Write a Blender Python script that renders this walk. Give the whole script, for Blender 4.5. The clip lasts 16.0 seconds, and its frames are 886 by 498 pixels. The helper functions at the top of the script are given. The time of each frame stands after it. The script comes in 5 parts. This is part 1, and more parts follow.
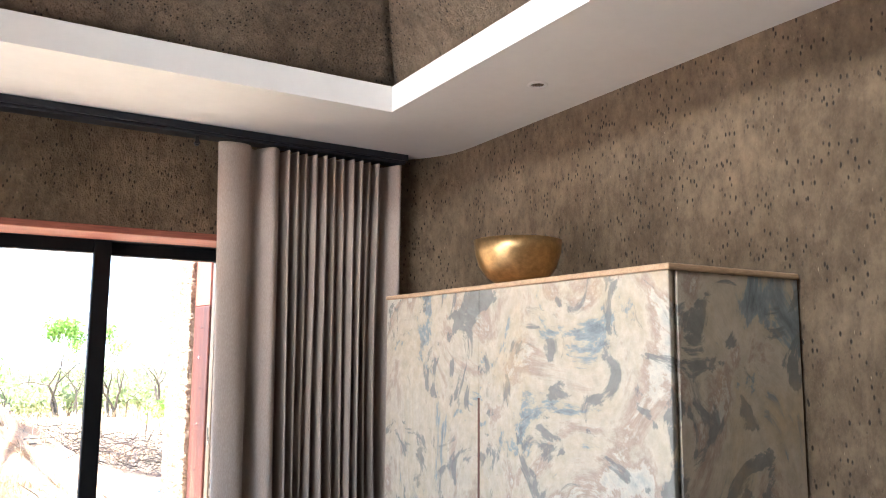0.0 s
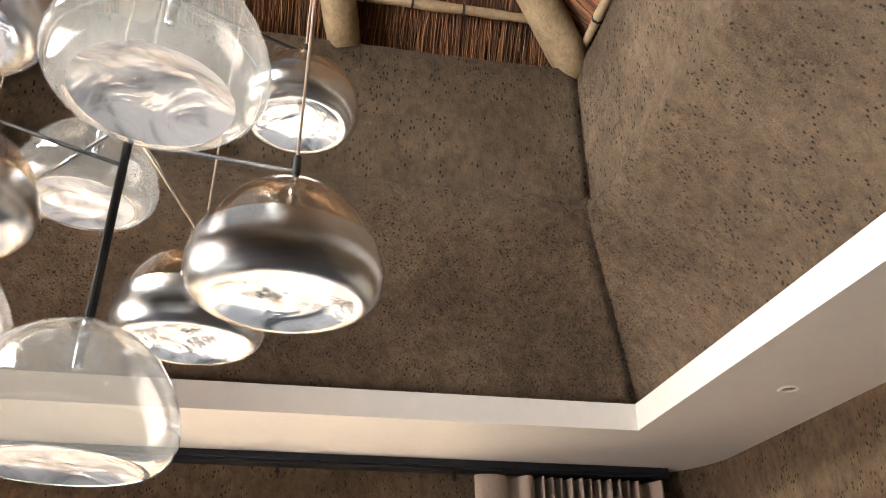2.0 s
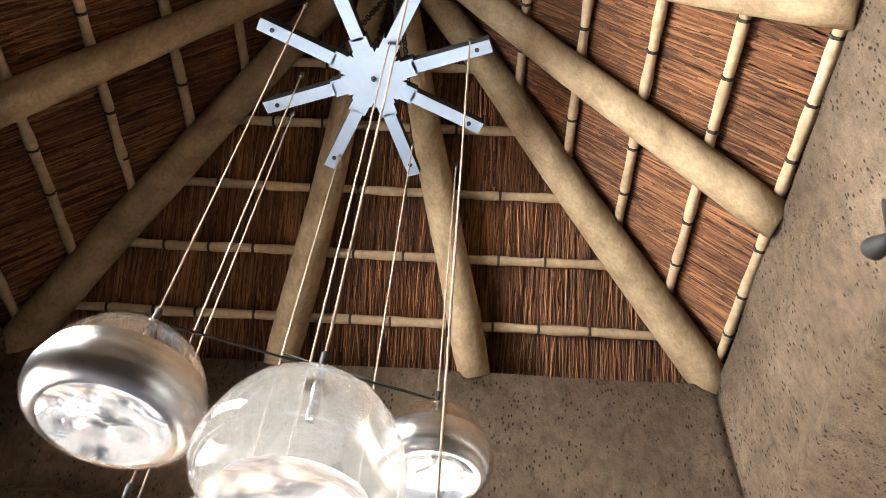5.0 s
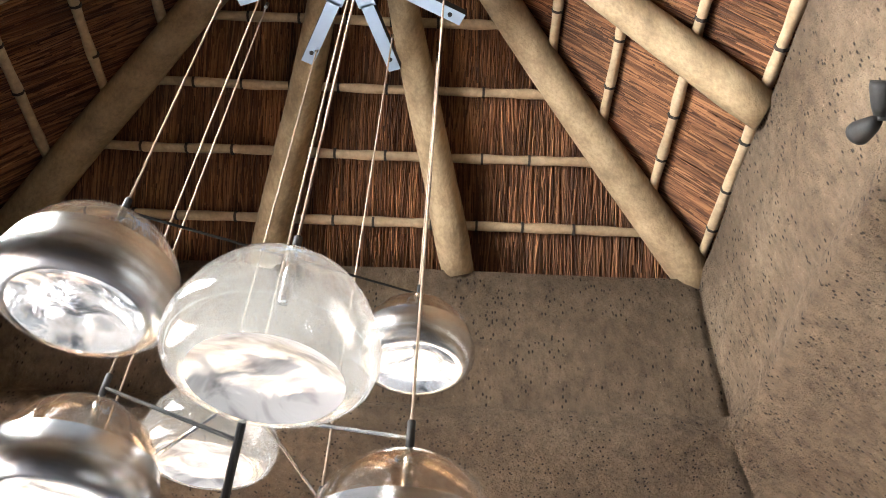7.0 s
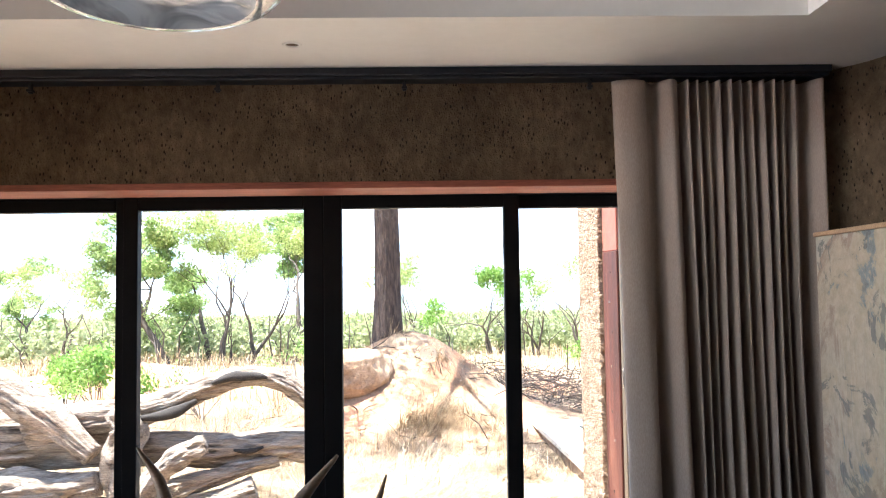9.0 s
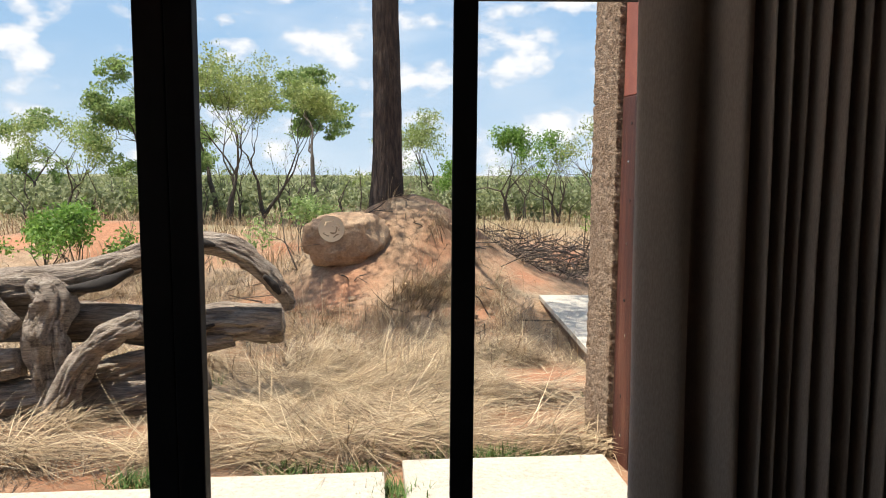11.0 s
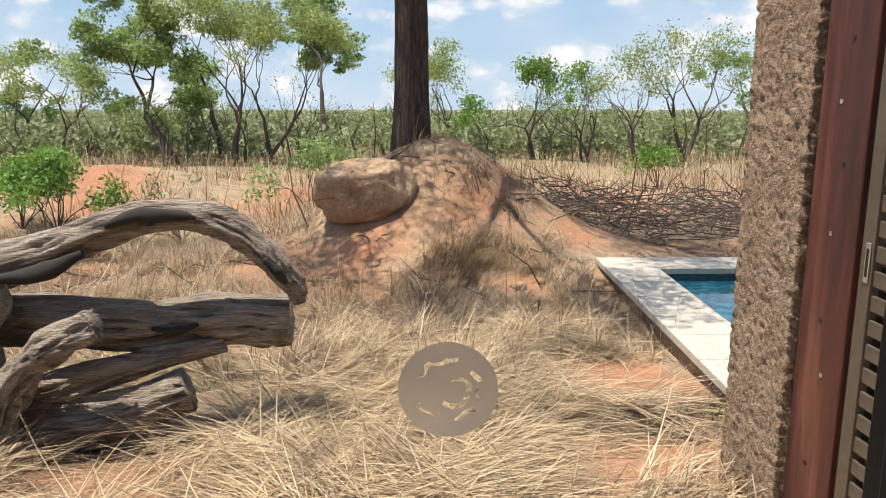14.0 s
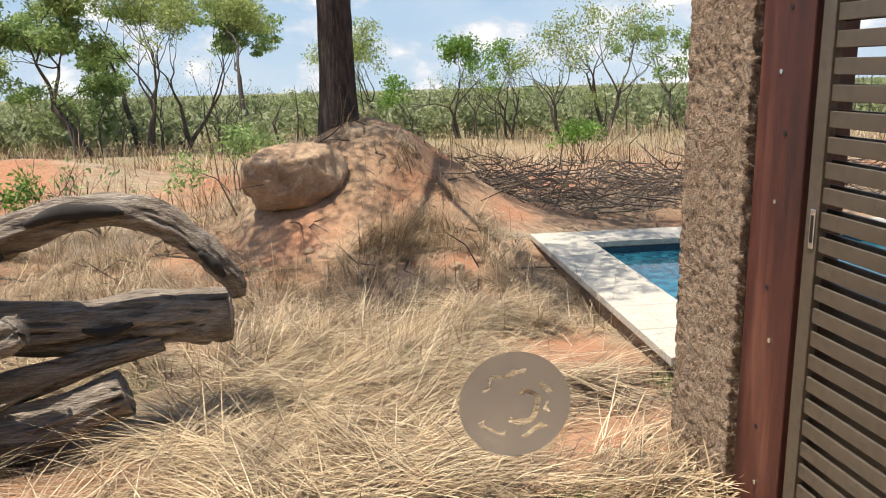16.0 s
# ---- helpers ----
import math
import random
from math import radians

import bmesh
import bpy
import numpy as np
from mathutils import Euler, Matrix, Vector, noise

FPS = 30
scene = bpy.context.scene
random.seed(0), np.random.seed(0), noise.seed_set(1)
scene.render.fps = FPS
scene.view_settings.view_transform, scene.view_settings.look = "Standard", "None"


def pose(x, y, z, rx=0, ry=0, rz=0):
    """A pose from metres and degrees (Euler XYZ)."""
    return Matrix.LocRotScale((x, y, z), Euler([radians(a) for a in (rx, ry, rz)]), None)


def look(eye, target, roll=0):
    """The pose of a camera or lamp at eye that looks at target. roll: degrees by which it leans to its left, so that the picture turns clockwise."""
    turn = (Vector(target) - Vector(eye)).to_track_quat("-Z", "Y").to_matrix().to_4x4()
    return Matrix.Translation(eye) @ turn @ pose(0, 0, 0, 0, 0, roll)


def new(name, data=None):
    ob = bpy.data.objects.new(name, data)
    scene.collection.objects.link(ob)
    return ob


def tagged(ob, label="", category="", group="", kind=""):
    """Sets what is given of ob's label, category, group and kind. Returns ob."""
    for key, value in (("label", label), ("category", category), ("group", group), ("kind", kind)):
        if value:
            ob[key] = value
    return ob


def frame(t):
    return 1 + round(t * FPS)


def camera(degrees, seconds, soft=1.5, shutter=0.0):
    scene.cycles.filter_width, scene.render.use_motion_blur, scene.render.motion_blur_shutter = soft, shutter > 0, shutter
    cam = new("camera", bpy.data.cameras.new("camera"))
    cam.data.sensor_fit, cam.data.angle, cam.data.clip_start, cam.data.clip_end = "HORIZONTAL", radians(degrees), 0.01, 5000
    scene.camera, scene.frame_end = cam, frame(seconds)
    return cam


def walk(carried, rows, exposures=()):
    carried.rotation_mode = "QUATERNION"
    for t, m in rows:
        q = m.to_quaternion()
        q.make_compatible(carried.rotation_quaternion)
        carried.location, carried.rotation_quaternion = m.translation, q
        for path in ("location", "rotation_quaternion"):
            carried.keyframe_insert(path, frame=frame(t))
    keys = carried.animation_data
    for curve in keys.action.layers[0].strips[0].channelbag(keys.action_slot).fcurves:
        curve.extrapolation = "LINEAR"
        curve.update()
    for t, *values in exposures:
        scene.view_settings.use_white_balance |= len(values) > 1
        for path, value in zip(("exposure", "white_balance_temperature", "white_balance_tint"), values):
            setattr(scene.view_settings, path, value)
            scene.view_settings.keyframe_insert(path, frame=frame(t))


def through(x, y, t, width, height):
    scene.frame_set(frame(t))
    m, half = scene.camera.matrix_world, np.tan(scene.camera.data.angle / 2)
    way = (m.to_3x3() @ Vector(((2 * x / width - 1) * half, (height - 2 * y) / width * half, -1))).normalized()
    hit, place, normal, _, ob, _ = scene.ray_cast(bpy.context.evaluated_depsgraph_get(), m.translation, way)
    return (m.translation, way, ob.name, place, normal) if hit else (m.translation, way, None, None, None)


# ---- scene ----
cam = camera(59.5, 16.0, soft=1.0)
PATH = [
    (0, (0.464, -4.719, 1.563), (1.481, -3.017, 1.82), 0.4),
    (0.5, (0.545, -4.768, 1.585), (1.356, -2.987, 1.999), 0.4),
    (1, (0.596, -4.817, 1.629), (1.176, -2.987, 2.191), -0.1),
    (1.5, (0.585, -4.842, 1.682), (0.993, -3.047, 2.465), -0.2),
    (2, (0.565, -4.874, 1.698), (0.876, -3.148, 2.659), -0.1),
    (2.5, (0.551, -4.912, 1.727), (0.747, -3.271, 2.853), 0.6),
    (3, (0.545, -4.937, 1.773), (0.624, -3.437, 3.093), 1.9),
    (3.5, (0.543, -4.94, 1.814), (0.533, -3.559, 3.26), 2.9),
    (4, (0.543, -4.948, 1.845), (0.474, -3.635, 3.352), 4.5),
    (4.2, (0.542, -4.957, 1.84), (0.463, -3.669, 3.368), 5.4),
    (6.3, (0.56, -4.92, 1.85), (0.513, -3.591, 3.344), 4.2),
    (6.5, (0.569, -4.918, 1.847), (0.52, -3.564, 3.318), 4.1),
    (7, (0.574, -4.882, 1.831), (0.544, -3.425, 3.201), 3.1),
    (7.5, (0.579, -4.836, 1.779), (0.568, -3.204, 2.934), 1.6),
    (7.8, (0.598, -4.791, 1.765), (0.58, -3.029, 2.71), 0.9),
    (8, (0.581, -4.756, 1.744), (0.573, -2.926, 2.55), 0.1),
    (8.1, (0.563, -4.73, 1.741), (0.569, -2.872, 2.481), -0.5),
    (8.2, (0.566, -4.707, 1.741), (0.572, -2.823, 2.412), -0.8),
    (8.5, (0.57, -4.655, 1.698), (0.568, -2.709, 2.159), -0.8),
    (9, (0.53, -4.546, 1.59), (0.578, -2.55, 1.701), -0.8),
    (9.5, (0.545, -4.269, 1.437), (0.653, -2.274, 1.341), 0.5),
    (9.7, (0.665, -4.102, 1.499), (0.744, -2.112, 1.317), 0.8),
    (11.8, (1.012, -2.136, 1.514), (0.949, -0.155, 1.24), 0.1),
    (12, (1.0, -1.948, 1.537), (0.919, 0.028, 1.242), 0.1),
    (12.5, (0.918, -1.566, 1.514), (0.809, 0.405, 1.192), 0.1),
    (13, (0.768, -1.217, 1.515), (0.659, 0.754, 1.192), -1.0),
    (13.5, (0.652, -0.914, 1.511), (0.536, 1.051, 1.154), -0.5),
    (14, (0.555, -0.729, 1.52), (0.51, 1.23, 1.117), 0.2),
    (14.5, (0.449, -0.6, 1.516), (0.452, 1.353, 1.088), -0.6),
    (15, (0.42, -0.591, 1.523), (0.415, 1.36, 1.087), -0.4),
    (15.5, (0.428, -0.611, 1.517), (0.427, 1.34, 1.077), -0.8),
    (16, (0.439, -0.636, 1.519), (0.58, 1.307, 1.066), -1.3),
]
EXPOSURES = [(0.0, 3.6, 5900, 10), (1.0, 3.6, 6100, 10), (2.0, 3.35, 6600, 10), (3.0, 3.45, 6600, 10), (4.0, 3.75, 6500, 10), (6.5, 3.9, 6300, 10), (7.5, 3.75, 6300, 10), (8.5, 3.4, 6000, 10), (9.0, 2.6, 6000, 10), (9.5, 1.2, 6400, 10), (9.8, 0.8, 6500, 10), (12.0, 0.5, 6600, 10), (16.0, 0.45, 6600, 10)]
walk(cam, [(t, look(eye, target, roll)) for t, eye, target, roll in PATH], EXPOSURES)

# ---- world, sun, large lights ----
SUN_DIR = Vector((-0.28, -0.05, 0.95)).normalized()
world = bpy.data.worlds.new("sky_world")
scene.world = world
world.use_nodes = True
_sky = world.node_tree.nodes.new("ShaderNodeTexSky")
_sky.sky_type = "NISHITA"
_sky.sun_disc = False
_sky.sun_elevation = math.asin(SUN_DIR.z)
_sky.sun_rotation = math.atan2(SUN_DIR.x, SUN_DIR.y)
world.node_tree.links.new(_sky.outputs[0], world.node_tree.nodes["Background"].inputs[0])
world.node_tree.nodes["Background"].inputs[1].default_value = 0.11
_sd = bpy.data.lights.new("sun", "SUN")
_sd.energy, _sd.angle, _sd.color = 5.0, radians(0.5), (1.0, 0.95, 0.87)
_so = new("sun", _sd)
_so.matrix_world = Matrix.Translation((-10, 5, 30)) @ SUN_DIR.to_track_quat("Z", "Y").to_matrix().to_4x4()


def daylight_lamp(name, eye, target, sx, sy, watts, colour, spread):
    """An area lamp standing in for daylight from an unseen window."""
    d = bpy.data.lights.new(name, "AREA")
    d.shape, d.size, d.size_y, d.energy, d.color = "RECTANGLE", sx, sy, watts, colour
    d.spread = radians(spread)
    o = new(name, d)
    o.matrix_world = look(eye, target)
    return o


# Added fill lamp for an unseen high window; no opening is built.
daylight_lamp("high_fill_light", (-1.48, -4.1, 3.95), (1.75, -3.85, 3.5), 1.4, 0.5, 9.5, (1.0, 0.97, 0.92), 104)
daylight_lamp("window_light_west", (-2.72, -3.0, 1.25), (0, -3.0, 2.0), 1.8, 2.1, 4, (0.95, 0.97, 1.0), 105)

# ---- materials ----
def nodes_of(name):
    m = bpy.data.materials.new(name)
    m.use_nodes = True
    nt = m.node_tree
    return m, nt, nt.nodes["Principled BSDF"]


def tex(nt, scale, detail=4, rough=0.6, stretch=(1, 1, 1), coords="Object", kind="ShaderNodeTexNoise", offset=0):
    tc = nt.nodes.new("ShaderNodeTexCoord")
    mp = nt.nodes.new("ShaderNodeMapping")
    mp.inputs["Scale"].default_value = stretch
    mp.inputs["Location"].default_value = (offset, offset * 0.7, offset * 0.3)
    nt.links.new(tc.outputs[coords], mp.inputs[0])
    n = nt.nodes.new(kind)
    nt.links.new(mp.outputs[0], n.inputs["Vector"])
    n.inputs["Scale"].default_value = scale
    if kind == "ShaderNodeTexNoise":
        n.inputs["Detail"].default_value = detail
        n.inputs["Roughness"].default_value = rough
    return n


def ramp(nt, src, stops):
    r = nt.nodes.new("ShaderNodeValToRGB")
    while len(r.color_ramp.elements) < len(stops):
        r.color_ramp.elements.new(0.5)
    for e, (p, c) in zip(r.color_ramp.elements, stops):
        e.position = p
        e.color = (*c, 1) if len(c) == 3 else c
    nt.links.new(src, r.inputs[0])
    return r.outputs[0]


def mixed(nt, fac, a, b, mode="MIX"):
    m = nt.nodes.new("ShaderNodeMix")
    m.data_type, m.blend_type = "RGBA", mode
    if isinstance(fac, float):
        m.inputs[0].default_value = fac
    else:
        nt.links.new(fac, m.inputs[0])
    for k, v in ((6, a), (7, b)):
        if isinstance(v, tuple):
            m.inputs[k].default_value = (*v, 1)
        else:
            nt.links.new(v, m.inputs[k])
    return m.outputs[2]


def bump(nt, bsdf, src, strength, distance, below=None):
    b = nt.nodes.new("ShaderNodeBump")
    b.inputs["Strength"].default_value = strength
    b.inputs["Distance"].default_value = distance
    nt.links.new(src, b.inputs["Height"])
    if below is not None:
        nt.links.new(below.outputs[0], b.inputs["Normal"])
    nt.links.new(b.outputs[0], bsdf.inputs["Normal"])
    return b


def simple(name, stops, scale, rough=0.7, metal=0.0, bumpy=0.2, dist=0.004, stretch=(1, 1, 1), fine=None, detail=5, grain=1.0):
    """A material with a coarse colour variation, a fine one and relief."""
    m, nt, b = nodes_of(name)
    n = tex(nt, scale, detail, 0.6, stretch)
    col = ramp(nt, n.outputs[0], stops)
    f = tex(nt, (fine or scale * 9), 4, 0.65, stretch, offset=3)
    g = ramp(nt, f.outputs[0], [(0.3, (1 - 0.28 * grain,) * 3), (0.7, (1 + 0.12 * grain,) * 3)])
    nt.links.new(mixed(nt, 1.0, col, g, "MULTIPLY"), b.inputs["Base Color"])
    b.inputs["Roughness"].default_value, b.inputs["Metallic"].default_value = rough, metal
    if bumpy:
        bump(nt, b, f.outputs[0], bumpy, dist)
    return m


def plaster_material(name, dark, mid, light, pit=0.5, relief=0.02):
    """Earth plaster with straw, pits and trowel patches."""
    m, nt, b = nodes_of(name)
    big = tex(nt, 1.7, 5, 0.62)
    col = ramp(nt, big.outputs[0], [(0.3, dark), (0.5, mid), (0.72, light)])
    med = tex(nt, 22, 5, 0.7, (1, 1, 0.6), offset=5)
    col = mixed(nt, 1.0, col, ramp(nt, med.outputs[0], [(0.3, (0.62, 0.6, 0.58)), (0.65, (1.2, 1.18, 1.14))]), "MULTIPLY")
    fleck = tex(nt, 1.0, 0, 0.5, (55, 55, 26), offset=2, kind="ShaderNodeTexVoronoi")
    pick = tex(nt, 9, 2, 0.5, offset=9)
    hole = nt.nodes.new("ShaderNodeMath")
    hole.operation = "MULTIPLY"
    nt.links.new(ramp(nt, fleck.outputs["Distance"], [(0.16, (1, 1, 1)), (0.3, (0, 0, 0))]), hole.inputs[0])
    nt.links.new(ramp(nt, pick.outputs[0], [(0.44, (0, 0, 0)), (0.52, (1, 1, 1))]), hole.inputs[1])
    col = mixed(nt, hole.outputs[0], col, tuple(c * pit * 0.6 for c in dark))
    straw = tex(nt, 1.0, 1, 0.5, (160, 160, 34), offset=7)
    col = mixed(nt, ramp(nt, straw.outputs[0], [(0.74, (0, 0, 0)), (0.8, (0.75, 0.75, 0.75))]), col, tuple(min(1, c * 1.6) for c in light))
    nt.links.new(col, b.inputs["Base Color"])
    b.inputs["Roughness"].default_value = 0.95
    lump = tex(nt, 34, 6, 0.75, offset=12)
    b0 = bump(nt, b, lump.outputs[0], 1.0, relief)
    b1 = bump(nt, b, med.outputs[0], 1.0, 0.03, b0)
    inv = nt.nodes.new("ShaderNodeMath")
    inv.operation = "SUBTRACT"
    inv.inputs[0].default_value = 1.0
    nt.links.new(hole.outputs[0], inv.inputs[1])
    bump(nt, b, inv.outputs[0], 0.7, 0.01, b1)
    return m


M_PLASTER = plaster_material("earth_plaster", (0.12, 0.084, 0.05), (0.19, 0.138, 0.088), (0.275, 0.205, 0.135), 0.45)
M_UPPER = plaster_material("earth_plaster_upper", (0.15, 0.105, 0.068), (0.225, 0.165, 0.112), (0.34, 0.26, 0.18), 0.35, 0.06)
M_WHITE = simple("white_paint", [(0.3, (0.77, 0.75, 0.72)), (0.7, (0.82, 0.80, 0.77))], 2.0, 0.7, 0, 0.02, 0.0005, grain=0.08)
M_FLOOR = simple("screed_floor", [(0.3, (0.11, 0.09, 0.07)), (0.7, (0.17, 0.14, 0.115))], 1.5, 0.45, 0, 0.1)
M_FRAME = simple("black_aluminium", [(0.3, (0.006, 0.006, 0.007)), (0.7, (0.010, 0.010, 0.011))], 8, 0.6, 0.0, 0.02, 0.0005, grain=0.3)
M_RED = simple("red_wood", [(0.3, (0.03, 0.009, 0.006)), (0.52, (0.10, 0.026, 0.015)), (0.75, (0.22, 0.085, 0.05))], 2.2, 0.6, 0, 0.3, 0.004, (3, 3, 0.35), 14)
M_LINTEL = simple("red_lintel", [(0.3, (0.30, 0.09, 0.06)), (0.7, (0.42, 0.14, 0.09))], 4, 0.6, 0, 0.2, 0.002, (0.3, 3, 3))
M_FRAME.node_tree.nodes["Principled BSDF"].inputs["Specular IOR Level"].default_value = 0.2
M_RAIL = simple("dark_rail", [(0.3, (0.010, 0.013, 0.02)), (0.7, (0.018, 0.022, 0.032))], 6, 0.45, 0.2, 0.03, 0.001)
M_POLE = simple("gum_pole", [(0.25, (0.17, 0.115, 0.06)), (0.5, (0.32, 0.235, 0.135)), (0.8, (0.45, 0.345, 0.21))], 2.2, 0.75, 0, 0.5, 0.008, (4, 4, 0.35), 16)
M_LATH = simple("lath_pole", [(0.25, (0.30, 0.21, 0.12)), (0.6, (0.46, 0.35, 0.22)), (0.8, (0.55, 0.43, 0.29))], 5, 0.75, 0, 0.4, 0.003, (1, 1, 1), 40)
# Twine of the roof bindings; also blackens the log hollows in place of shade.
M_TWINE_HOLLOW = simple("black_twine_and_hollow", [(0.3, (0.02, 0.017, 0.014)), (0.7, (0.04, 0.032, 0.025))], 30, 0.9)
M_BRASS = simple("hammered_brass", [(0.3, (0.50, 0.33, 0.15)), (0.7, (0.62, 0.42, 0.2))], 5, 0.4, 1.0, 0.15, 0.002)
M_EDGE = simple("pale_wood_edge", [(0.3, (0.45, 0.29, 0.17)), (0.7, (0.58, 0.40, 0.25))], 3, 0.55, 0, 0.2, 0.001, (1, 8, 8))
M_STEEL = simple("polished_steel", [(0.3, (0.82, 0.84, 0.87)), (0.7, (0.88, 0.9, 0.92))], 4, 0.22, 1.0, 0.0)
# The blue is the star plate's bright reflection put into its base colour.
M_STAR = simple("satin_steel_sky_tint", [(0.3, (0.36, 0.47, 0.62)), (0.7, (0.42, 0.53, 0.68))], 4, 0.25, 0.25, 0.0, grain=0.1)
M_BLACK = simple("black_metal", [(0.3, (0.010, 0.010, 0.010)), (0.7, (0.018, 0.018, 0.018))], 12, 0.65, 0.0, 0.05, 0.001)
M_ROPE = simple("beige_cord", [(0.3, (0.33, 0.25, 0.19)), (0.7, (0.44, 0.35, 0.27))], 60, 0.9, 0, 0.4, 0.001)
M_HORN = simple("kudu_horn", [(0.3, (0.15, 0.10, 0.065)), (0.6, (0.32, 0.23, 0.155)), (0.8, (0.45, 0.35, 0.24))], 7, 0.45, 0, 0.5, 0.003, (1, 1, 2), 60)
M_CONC = simple("rough_concrete", [(0.3, (0.32, 0.21, 0.13)), (0.5, (0.42, 0.29, 0.19)), (0.75, (0.52, 0.39, 0.27))], 9, 0.95, 0, 1.0, 0.05, (1, 1, 1), 45, grain=1.7)
M_SHUT = simple("bronze_louvre", [(0.3, (0.115, 0.085, 0.06)), (0.7, (0.15, 0.115, 0.08))], 4, 0.45, 0.2, 0.05, 0.001)
M_SLAB = simple("pale_paving", [(0.3, (0.50, 0.45, 0.36)), (0.7, (0.60, 0.54, 0.44))], 3, 0.85, 0, 0.3, 0.003)
M_TILE = simple("pool_tile", [(0.3, (0.012, 0.05, 0.075)), (0.7, (0.025, 0.085, 0.12))], 6, 0.25, 0, 0.02, 0.001)
M_BARK = simple("dark_bark", [(0.3, (0.028, 0.02, 0.016)), (0.5, (0.075, 0.05, 0.038)), (0.75, (0.15, 0.105, 0.08))], 6, 0.95, 0, 1.0, 0.05, (3, 3, 0.7), 22)
M_TWIG = simple("grey_twig", [(0.3, (0.06, 0.047, 0.037)), (0.7, (0.14, 0.11, 0.085))], 5, 0.9, 0, 0.3, 0.004)
M_LOG = simple("weathered_log", [(0.3, (0.085, 0.06, 0.045)), (0.40, (0.30, 0.235, 0.18)), (0.55, (0.46, 0.375, 0.29)), (0.8, (0.62, 0.545, 0.45))], 2.6, 0.9, 0, 1.0, 0.03, (0.8, 7, 7), 14, grain=1.9)
M_ROCK = simple("granite_boulder", [(0.3, (0.27, 0.165, 0.095)), (0.5, (0.45, 0.29, 0.17)), (0.75, (0.62, 0.44, 0.28))], 2.5, 0.95, 0, 0.9, 0.03, (1, 1, 1), 24)


def curtain_material():
    m, nt, b = nodes_of("linen_curtain")
    weave = tex(nt, 1.0, 3, 0.6, (260, 260, 60))
    col = ramp(nt, weave.outputs[0], [(0.3, (0.36, 0.30, 0.26)), (0.7, (0.47, 0.40, 0.35))])
    nt.links.new(col, b.inputs["Base Color"])
    b.inputs["Roughness"].default_value = 0.9
    bump(nt, b, weave.outputs[0], 0.3, 0.001)
    return m


M_CURTAIN = curtain_material()


def stone_veneer():
    """Slate veneer: cream, pink and grey-blue cloudy layers with torn edges."""
    m, nt, b = nodes_of("slate_veneer")
    warp = tex(nt, 2.2, 5, 0.65, (1, 1, 0.8))
    a = tex(nt, 1.7, 8, 0.66, (1.2, 1.2, 0.8), offset=4)
    a.inputs["Distortion"].default_value = 1.6
    col = ramp(nt, a.outputs[0], [(0.30, (0.09, 0.10, 0.11)), (0.40, (0.24, 0.28, 0.29)), (0.43, (0.46, 0.39, 0.29)), (0.52, (0.50, 0.44, 0.35)), (0.58, (0.36, 0.27, 0.21)), (0.62, (0.54, 0.50, 0.42)), (0.74, (0.26, 0.30, 0.31))])
    c = tex(nt, 3.1, 7, 0.6, offset=11)
    c.inputs["Distortion"].default_value = 2.2
    col = mixed(nt, ramp(nt, c.outputs[0], [(0.56, (0, 0, 0)), (0.60, (0.8, 0.8, 0.8))]), col, (0.15, 0.165, 0.165))
    col = mixed(nt, ramp(nt, warp.outputs[0], [(0.55, (0, 0, 0)), (0.7, (0.6, 0.6, 0.6))]), col, (0.46, 0.33, 0.17))
    e = tex(nt, 24, 5, 0.6, offset=2)
    col = mixed(nt, 1.0, col, ramp(nt, e.outputs[0], [(0.3, (0.82, 0.82, 0.82)), (0.7, (1.08, 1.08, 1.08))]), "MULTIPLY")
    nt.links.new(col, b.inputs["Base Color"])
    b.inputs["Roughness"].default_value = 0.5
    bump(nt, b, a.outputs[0], 0.5, 0.02)
    return m


M_STONE = stone_veneer()


def reed_material(name, dark, mid, light):
    m, nt, b = nodes_of(name)
    g = nt.nodes.new("ShaderNodeNewGeometry")
    col = ramp(nt, g.outputs["Random Per Island"], [(0.0, dark), (0.5, mid), (1.0, light)])
    n = tex(nt, 2.5, 4, 0.6)
    col = mixed(nt, 1.0, col, ramp(nt, n.outputs[0], [(0.3, (0.6, 0.6, 0.6)), (0.7, (1.2, 1.2, 1.2))]), "MULTIPLY")
    nt.links.new(col, b.inputs["Base Color"])
    b.inputs["Roughness"].default_value = 0.8
    return m


M_REED = reed_material("thatch_reed", (0.06, 0.023, 0.010), (0.17, 0.070, 0.028), (0.38, 0.18, 0.08))
M_THATCH = simple("thatch_back", [(0.3, (0.045, 0.02, 0.01)), (0.7, (0.12, 0.055, 0.025))], 3, 0.9, 0, 0.6, 0.01, (60, 60, 2))
M_GRASSGREEN = reed_material("green_grass", (0.05, 0.10, 0.02), (0.09, 0.17, 0.035), (0.15, 0.25, 0.06))


def leaf_material(name, a, b_, c, through=0.4):
    """Leaves that let some sun through."""
    m = reed_material(name, a, b_, c)
    nt = m.node_tree
    b = nt.nodes["Principled BSDF"]
    b.inputs["Roughness"].default_value = 0.6
    tr = nt.nodes.new("ShaderNodeBsdfTranslucent")
    nt.links.new(b.inputs["Base Color"].links[0].from_socket, tr.inputs[0])
    mx = nt.nodes.new("ShaderNodeMixShader")
    mx.inputs[0].default_value = through
    nt.links.new(b.outputs[0], mx.inputs[1])
    nt.links.new(tr.outputs[0], mx.inputs[2])
    nt.links.new(mx.outputs[0], nt.nodes["Material Output"].inputs[0])
    return m


